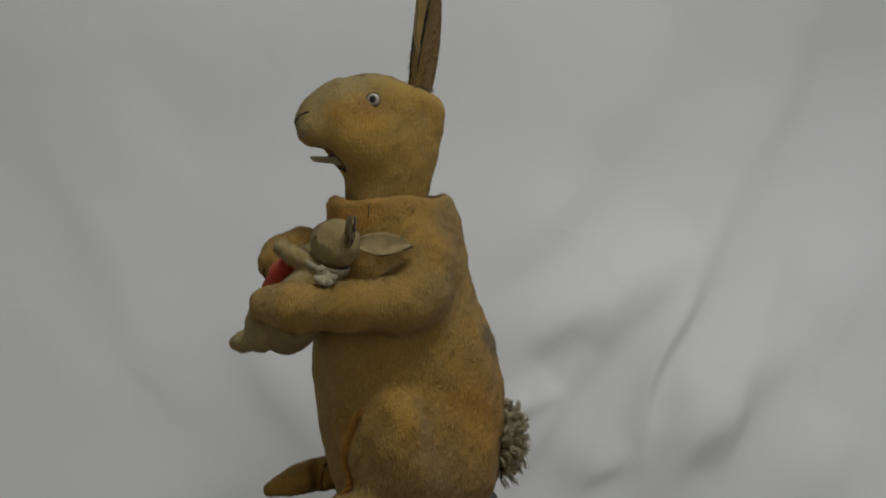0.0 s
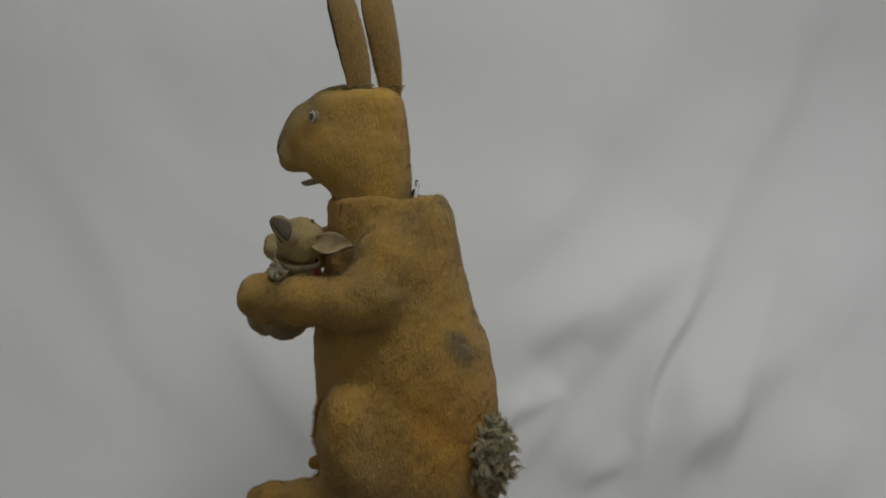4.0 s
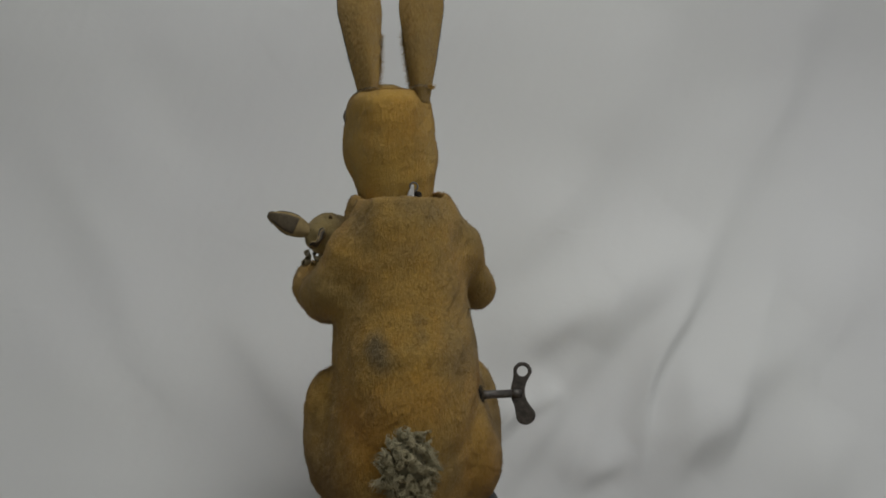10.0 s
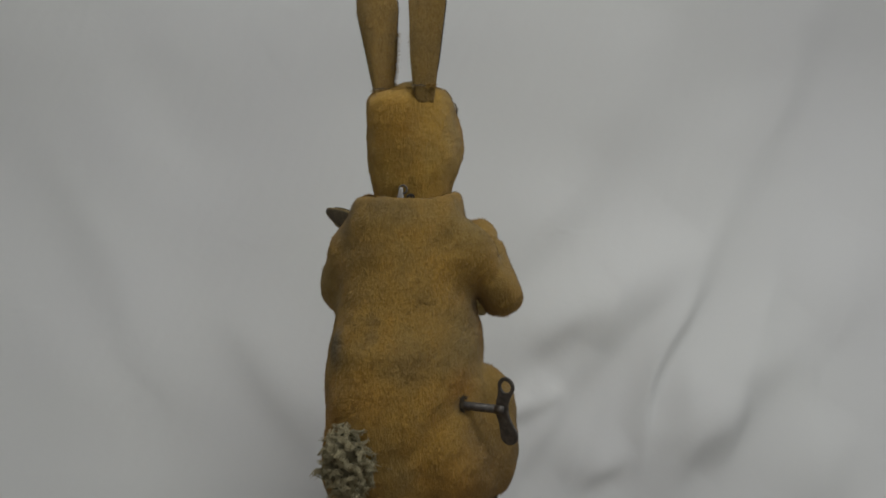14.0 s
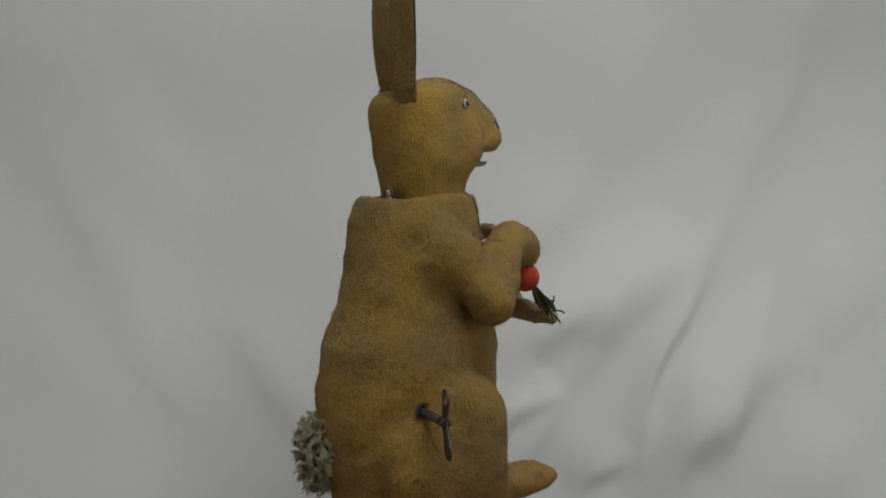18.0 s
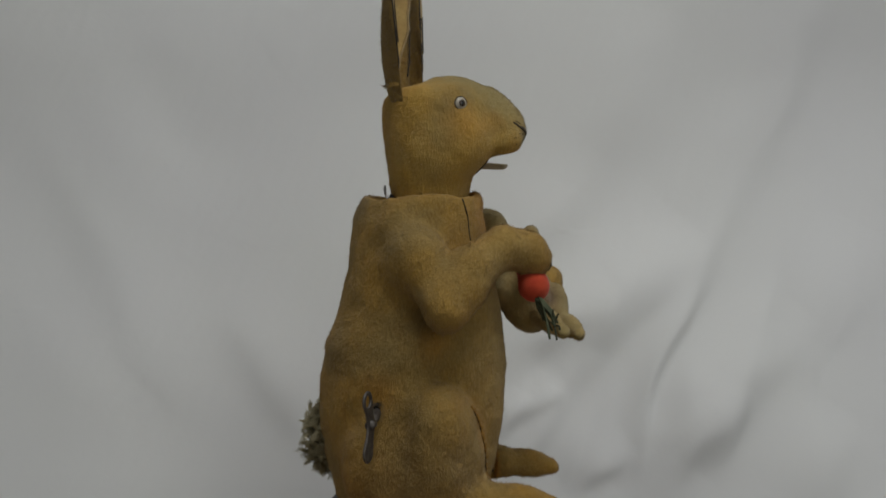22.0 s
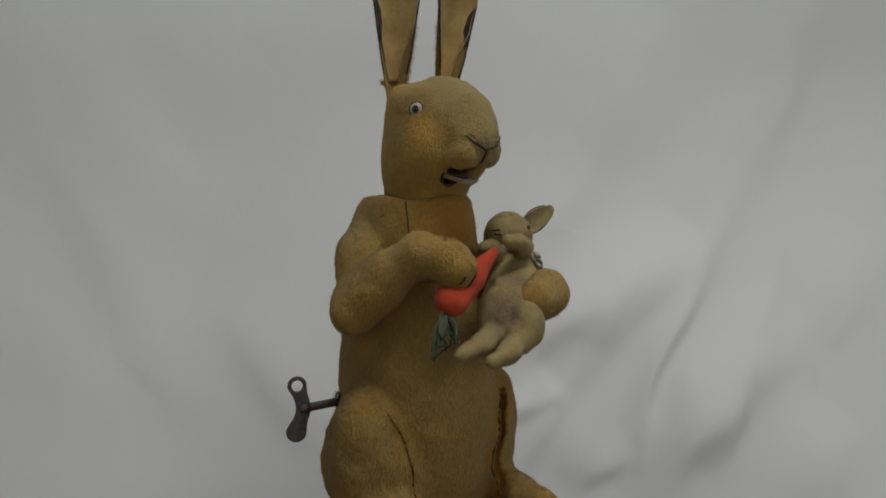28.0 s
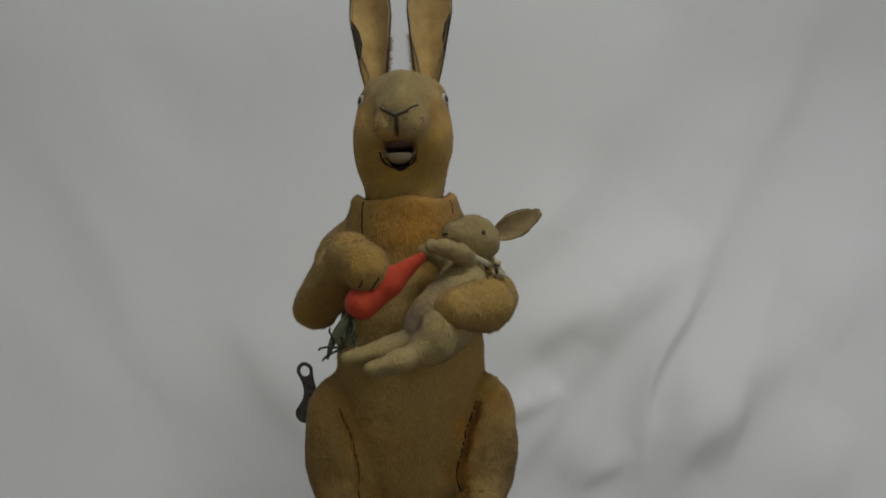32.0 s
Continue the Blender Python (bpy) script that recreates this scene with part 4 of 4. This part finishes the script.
child("wire_ring", mesh_from("wire_ring", *tubes([ring], 0.0009), bright_wire), head, "small bright wire ring at the nape")

flap = lambda s, u, l: Vector((-0.0015 + 0.0045 * u * (1 - 0.75 * s) - 0.003 * s, 0.0158 + 0.0035 * s + l, 0.3130 + 0.0165 * s)) - PIVOT
child("nape_wadding", closed_sheet("nape_wadding", 10, 4, lambda s, u: flap(s, u, 0.0), lambda s, u: flap(s, u, 0.0025), cotton), head, "scrap of white wadding at the nape")
child("nape_hole", mesh_from("nape_hole", *sphere(Vector((-0.0115, 0.0130, 0.3190)) - PIVOT, 0.0048, (1.0, 0.5, 0.9)), thread_black), head, "dark torn hole at the nape")

# tail of curled wool
tail_c = Vector((0.031, 0.094, 0.064))


def build_tail():
    """A pompon of thick curled locks, each a bundle of strands that winds together."""
    core = child("tail", mesh_from("tail", *sphere(tail_c, 0.022, (0.86, 0.62, 1.5)), wool_dark), rabbit, "tufted grey-green woolly tail")
    r = random.Random(4)
    locks = []
    for n in range(150):
        z = 1 - 2 * (n + 0.5) / 150
        a = 2.39996 * n
        d = Vector((math.sqrt(1 - z * z) * math.cos(a), math.sqrt(1 - z * z) * math.sin(a), z))
        d = (d + Vector((r.gauss(0, 0.15), r.gauss(0, 0.15), r.gauss(0, 0.15)))).normalized()
        if d.y < -0.55:
            continue
        base = tail_c + Vector((d.x * 0.018, d.y * 0.013, d.z * 0.031))
        side = d.cross(Vector((r.gauss(0, 1), r.gauss(0, 1), r.gauss(0, 1)))).normalized()
        other = d.cross(side)
        size, turns, ph = r.uniform(0.0026, 0.0050), r.uniform(0.5, 1.1) * r.choice((-1, 1)), r.uniform(0, 6.28)
        length = r.uniform(0.008, 0.0165) * (1.25 if r.random() < 0.12 else 1.0)
        droop = Vector((r.gauss(0, 0.25), 0, r.uniform(-0.5, 0.1)))
        for _ in range(18):
            shift = Vector((r.gauss(0, 1), r.gauss(0, 1), r.gauss(0, 1))) * 0.0016
            own, far = ph + r.gauss(0, 0.38), length * r.uniform(0.75, 1.15)
            path = []
            for k in range(11):
                t = k / 10
                b = own + turns * 6.28 * t
                path.append(base + shift * (1 - 0.5 * t) + (d + droop * t) * far * t + size * (math.cos(b) * side + math.sin(b) * other) * min(1, t * 2.2))
            locks.append(path)
    ob = child("wool", mesh_from("wool", *tubes(locks, 0.00055, 4, True), wool_mat), core, "curled wool locks")
    ob["kind"] = "stuff"


build_tail()


def build_key():
    """A winding key in the flank: flat bow with one ring and one solid lobe, on a round stem."""
    hub = Vector((-0.1075, 0.0335, 0.1105))
    across = Vector((0.94, -0.34, 0.0)).normalized()
    n = across.cross(Vector((0, 0, 1))).normalized()
    up = Vector((-0.09, 0.0, 1.0)).normalized()
    A = np.array([across, n, across.cross(n) * -1], np.float32)
    key = child("winding_key", mesh_from("key_stem", *tubes([[hub, hub + Vector((0.03, -0.003, 0.001)), hub + Vector((0.062, -0.003, 0.002))]], 0.0043, 16), iron), rabbit, "dark iron winding key in the flank")

    def bow(P):
        Q = (P - np.array(hub, np.float32)) @ A.T
        u, w, h = Q[:, 0], Q[:, 1], Q[:, 2]
        flat = np.stack([u, 0 * w, h], 1)
        d = limb(flat, [(-0.0060, 0, 0.0235, 0.0098), (-0.0010, 0, 0.006, 0.0052), (-0.0010, 0, -0.004, 0.0052), (-0.0085, 0, -0.0235, 0.0105)], 0.008)
        d = np.maximum(d, -(np.hypot(u + 0.0060, h - 0.0235) - 0.0056))
        return smax(d, np.abs(w) - 0.0013, 0.0014)

    v, q, g = skin(bow, np.array(hub) - 0.042, np.array(hub) + 0.042, 0.0009)
    child("bow", mesh_from("key_bow", v, q, iron, g), key)
    entry = Vector(on_skin(torso_field, [(-0.066, 0.0300, 0.1125), (-0.066, 0.0300, 0.1125)], 1)[0])
    child("key_hole", mesh_from("key_hole", *sphere(entry, 0.0062, (0.35, 1.0, 1.0)), thread_black), key, "dark slot where the key enters")
    ring = [tuple(entry + Vector((-0.001, 0.0075 * math.cos(a), 0.0080 * math.sin(a)))) for a in np.linspace(0, 6.28, 25)]
    fuzz("fray", [ring], 420, 0.0060, rim_cloth, rabbit, rng, 0.0006, 0.6, (-0.6, 0, -0.1), "dark frayed plush round the key hole")
    child("collar", mesh_from("key_collar", *tubes([[hub + Vector((0.006, -0.001, 0)), hub + Vector((-0.004, 0.001, 0))]], 0.0048, 16), iron), key)


build_key()

# ---- the baby rabbit in the arm ----
baby = tagged(new("baby_rabbit"), "small pale plush baby rabbit with ribbon, held in an arm", "toy rabbit")


def baby_torso(P):
    return limb(P, [(0.056, -0.099, 0.250, 0.0175), (0.050, -0.112, 0.232, 0.0212), (0.031, -0.127, 0.210, 0.0260), (0.020, -0.131, 0.196, 0.0240)], 0.02)


def baby_head(P):
    d = smin(ball(P, (0.065, -0.088, 0.279), (0.0245, 0.0225, 0.0220)), limb(P, [(0.059, -0.090, 0.281, 0.0185), (0.0475, -0.0945, 0.285, 0.0120)], 0.01), 0.012)
    return d


def baby_leg(P):
    return smin(ball(P, (0.026, -0.155, 0.201), (0.0172, 0.0160, 0.0235)), limb(P, [(0.012, -0.156, 0.188, 0.0120), (-0.008, -0.168, 0.1815, 0.0084), (-0.031, -0.174, 0.1775, 0.0066)], 0.01), 0.012)


def baby_far_leg(P):
    return limb(P, [(0.008, -0.135, 0.194, 0.014), (-0.020, -0.147, 0.188, 0.0088), (-0.052, -0.155, 0.1835, 0.0066)], 0.01)


def baby_arm(P):
    return limb(P, [(0.058, -0.112, 0.2610, 0.0090), (0.050, -0.127, 0.2700, 0.0074), (0.036, -0.134, 0.2765, 0.0063), (0.0235, -0.1335, 0.2785, 0.0057)], 0.008)


def baby_far_arm(P):
    return limb(P, [(0.042, -0.103, 0.258, 0.010), (0.028, -0.105, 0.269, 0.0075), (0.016, -0.108, 0.272, 0.006)], 0.008)


BABY = [("body", baby_torso, 7000), ("head", baby_head, 6000), ("leg", baby_leg, 4000), ("leg", baby_far_leg, 3000), ("arm", baby_arm, 2500), ("arm", baby_far_arm, 2000)]


def build_baby():
    fields = [f for _, f, _ in BABY]

    def whole(P):
        d = fields[0](P)
        for f in fields[1:]:
            d = smin(d, f(P), 0.0025)
        return d + lump(P, 0.0004, 0.022)

    v, q, g = skin(whole, (-0.064, -0.192, 0.160), (0.100, -0.055, 0.312), 0.0016)
    mid = v[q].mean(1).astype(np.float32)
    v = roughen(v, g, 0.0008, 0.007)
    which = np.stack([f(mid) for f in fields], 1).argmin(1)
    made = {}
    for k, (name, _, hairs) in enumerate(BABY):
        pv, pq, pg = some(v, q, g, which == k)
        ob = child(name, mesh_from("baby_" + name, pv, pq, baby_plush, pg), baby)
        made.setdefault(name, ob)
        pile("nap", pv, pq, pg, hairs * 2, 0.0021, 0.75, baby_hair, ob, rng, 0.00034)
    hd = made["head"]
    for base, tip, face, wide, peak, crumple in (((0.085, -0.085, 0.283), (0.1285, -0.087, 0.3040), (0.15, -1, 0.1), 0.0120, 0.86, 0.0008),
                                                 ((0.076, -0.070, 0.281), (0.093, -0.022, 0.2765), (0.9, 0.1, 0.45), 0.0115, 0.89, 0.0026)):
        b, t = Vector(base), Vector(tip)
        way = t - b
        nrm = Vector(face)
        nrm = (nrm - nrm.dot(way) / way.length_squared * way).normalized()
        sd = way.cross(nrm).normalized()

        def at(s, u, lift):
            w = wide * math.sin(math.pi * (0.10 + peak * s ** 0.9)) ** 0.75
            return b + way * s + sd * w * u + nrm * (lift - 0.005 * (1 - u * u) * (1 - s) + crumple * math.sin(7 * s + 2.2 * u) * s)

        child("ear", closed_sheet("baby_ear", 22, 10, lambda s, u: at(s, u, 0.0), lambda s, u: at(s, u, -0.0020), baby_lining), hd, "soft tan ear with a dark edge")
        rim = [at(i / 24, -1, -0.001) for i in range(25)] + [at(1 - i / 24, 1, -0.001) for i in range(25)]
        child("ear_edge", mesh_from("baby_ear_edge", *tubes([rim[8:21], rim[22:30], rim[33:40]], 0.0008, 5, False), dark_edge), hd, "dark worn ear edge")
        scrap = lambda s, u, l: at(0.34 + 0.64 * s, u * 0.78, l)
        child("ear_back", closed_sheet("baby_ear_tip", 12, 6, lambda s, u: scrap(s, u, -0.0019), lambda s, u: scrap(s, u, -0.0027), rim_cloth), hd, "dark worn back of the ear")
    for place in ((0.073, -0.110, 0.2880), (0.063, -0.075, 0.299)):
        p = Vector(on_skin(baby_head, [place, place], 1)[0])
        child("eye", mesh_from("baby_eye", *sphere(p, 0.0021, (1, 1, 1.2)), baby_eye_cloth), hd, "small worn brown eye")
    for path in ([(0.040, -0.104, 0.287), (0.036, -0.098, 0.286)], [(0.041, -0.105, 0.282), (0.037, -0.099, 0.283)]):
        child("muzzle_stitch", mesh_from("baby_stitch", *tubes([on_skin(baby_head, path, 6, 0.0002)], 0.0008), thread_black), hd, "dark stitched nose")
    # ribbon round the neck with a crushed bow
    c = Vector((0.058, -0.096, 0.2605))
    ax = Vector((0.25, 0.28, 0.92)).normalized()
    e1 = ax.cross(Vector((0, 1, 0))).normalized()
    e2 = ax.cross(e1)
    band = lambda s, u, r: c + ax * (0.0030 * u + 0.0012 * math.sin(12.6 * s)) + (e1 * math.cos(6.2832 * s) + e2 * math.sin(6.2832 * s)) * (r + 0.0006 * math.sin(25 * s))
    rib = child("ribbon", closed_sheet("ribbon", 60, 2, lambda s, u: band(s, u, 0.0225), lambda s, u: band(s, u, 0.0215), ribbon_cloth), baby, "cream ribbon tied round the neck")
    knot = Vector((0.0835, -0.1045, 0.2550))
    child("knot", mesh_from("knot", *sphere(knot, 0.0036, (0.9, 1, 1.1)), ribbon_cloth), rib)
    for way, size, wide in (((0.45, -0.35, -0.85), 0.0125, 0.0036), ((0.55, 0.30, -0.80), 0.0140, 0.0040), ((0.10, -0.80, -0.60), 0.0120, 0.0032), ((0.30, 0.75, -0.45), 0.0130, 0.0036), ((0.20, -0.55, 0.55), 0.0080, 0.0030)):
        way = Vector(way).normalized()
        sd = way.cross(Vector((0.8, -0.4, 0.2))).normalized()
        nr = way.cross(sd)
        loop = lambda s, u, l: knot + way * size * math.sin(math.pi * s) + sd * (wide * u + 0.001 * math.sin(9 * s)) + nr * (0.0030 * math.sin(6.2832 * s) + l)
        child("bow_loop", closed_sheet("bow_loop", 16, 2, lambda s, u: loop(s, u, 0.0), lambda s, u: loop(s, u, 0.0006), ribbon_cloth), rib)


build_baby()

# ---- the carrot ----
carrot = tagged(new("toy_carrot"), "bright orange-red felt carrot with wilted green top, under the rabbit's paw", "toy carrot")
TIP, END = Vector((0.014, -0.1240, 0.2675)), Vector((-0.040, -0.128, 0.2285))


def carrot_field(P):
    return limb(P, [(*TIP, 0.0048), (*TIP.lerp(END, 0.55), 0.0125), (*END, 0.0158)], 0.006)


cv, cq, cg = skin(carrot_field, (-0.062, -0.150, 0.206), (0.030, -0.110, 0.282), 0.0013)
root = child("root", mesh_from("carrot_root", cv, cq, carrot_felt, cg), carrot)


def build_leaves():
    """Narrow twisted felt leaves that hang in a bunch and end in wiry hooks."""
    crown = END + (END - TIP).normalized() * 0.0130
    r = random.Random(11)
    ends = [Vector((-0.070, -0.145, 0.192)), Vector((-0.072, -0.139, 0.180)), Vector((-0.053, -0.150, 0.193)), Vector((-0.046, -0.146, 0.190)), Vector((-0.060, -0.143, 0.186)), Vector((-0.055, -0.136, 0.196))]
    for n, e in enumerate(ends):
        way = e - crown
        sd = way.cross(Vector((r.uniform(-1, 1), r.uniform(-1, 1), 0.3))).normalized()
        nr = way.cross(sd).normalized()
        wide, twist, sway = r.uniform(0.0024, 0.0040), r.uniform(1.2, 3.2) * r.choice((-1, 1)), r.uniform(-0.005, 0.005)

        def blade(s, u, l):
            a = twist * s
            across, out = math.cos(a) * sd + math.sin(a) * nr, math.cos(a) * nr - math.sin(a) * sd
            w = wide * math.sin(math.pi * (0.12 + 0.82 * s)) ** 0.7
            return crown + way * s + sd * sway * math.sin(3.14 * s) + across * w * u + out * (l + 0.0010 * (1 - u * u))

        child("leaf", closed_sheet("leaf", 18, 4, lambda s, u: blade(s, u, 0.0), lambda s, u: blade(s, u, 0.0007), leaf_felt), carrot, "wilted dark green felt leaf")
    stem = [crown.lerp(Vector((-0.058, -0.146, 0.194)), k / 8) + Vector((0.001 * math.sin(k), 0, 0)) for k in range(9)]
    child("stem", mesh_from("stem", *tubes([stem], 0.0011, 6), leaf_felt), carrot)
    knot = Vector((-0.058, -0.146, 0.191))
    for x, z, bend in ((-1.0, 0.25, 0.9), (-0.75, 0.75, -0.8), (-0.9, -0.35, 0.6), (0.35, 0.75, 0.9), (0.6, 0.2, 1.1)):
        d = Vector((x, r.uniform(-0.35, 0.2), z)).normalized()
        curl = Vector((-d.z, r.uniform(-0.3, 0.3), d.x)).normalized() * bend
        size = r.uniform(0.010, 0.017) if x > -0.6 else 0.020
        path = [knot + d * size * math.sin(1.7 * k / 11) + curl * 0.006 * (1 - math.cos(1.7 * k / 11)) for k in range(12)]
        child("wire_sprig", mesh_from("wire_sprig", *tubes([path], 0.00095, 6), sprig_cloth), carrot, "thin dark wire sprig")


build_leaves()


# ---- movement ----
def motions():
    turn_rows = [(t, pose(0, 0, 0, 0, 0, turn_at(t))) for t in np.arange(0, SECONDS + 0.01, 1.0)]
    for thing in (turntable, rabbit, baby, carrot):
        walk(thing, turn_rows)
    nod_rows = [(t, pose(*PIVOT, nod_at(t), 0, 0)) for t in np.arange(0, SECONDS + 0.001, 0.1)]
    walk(head, nod_rows)


motions()
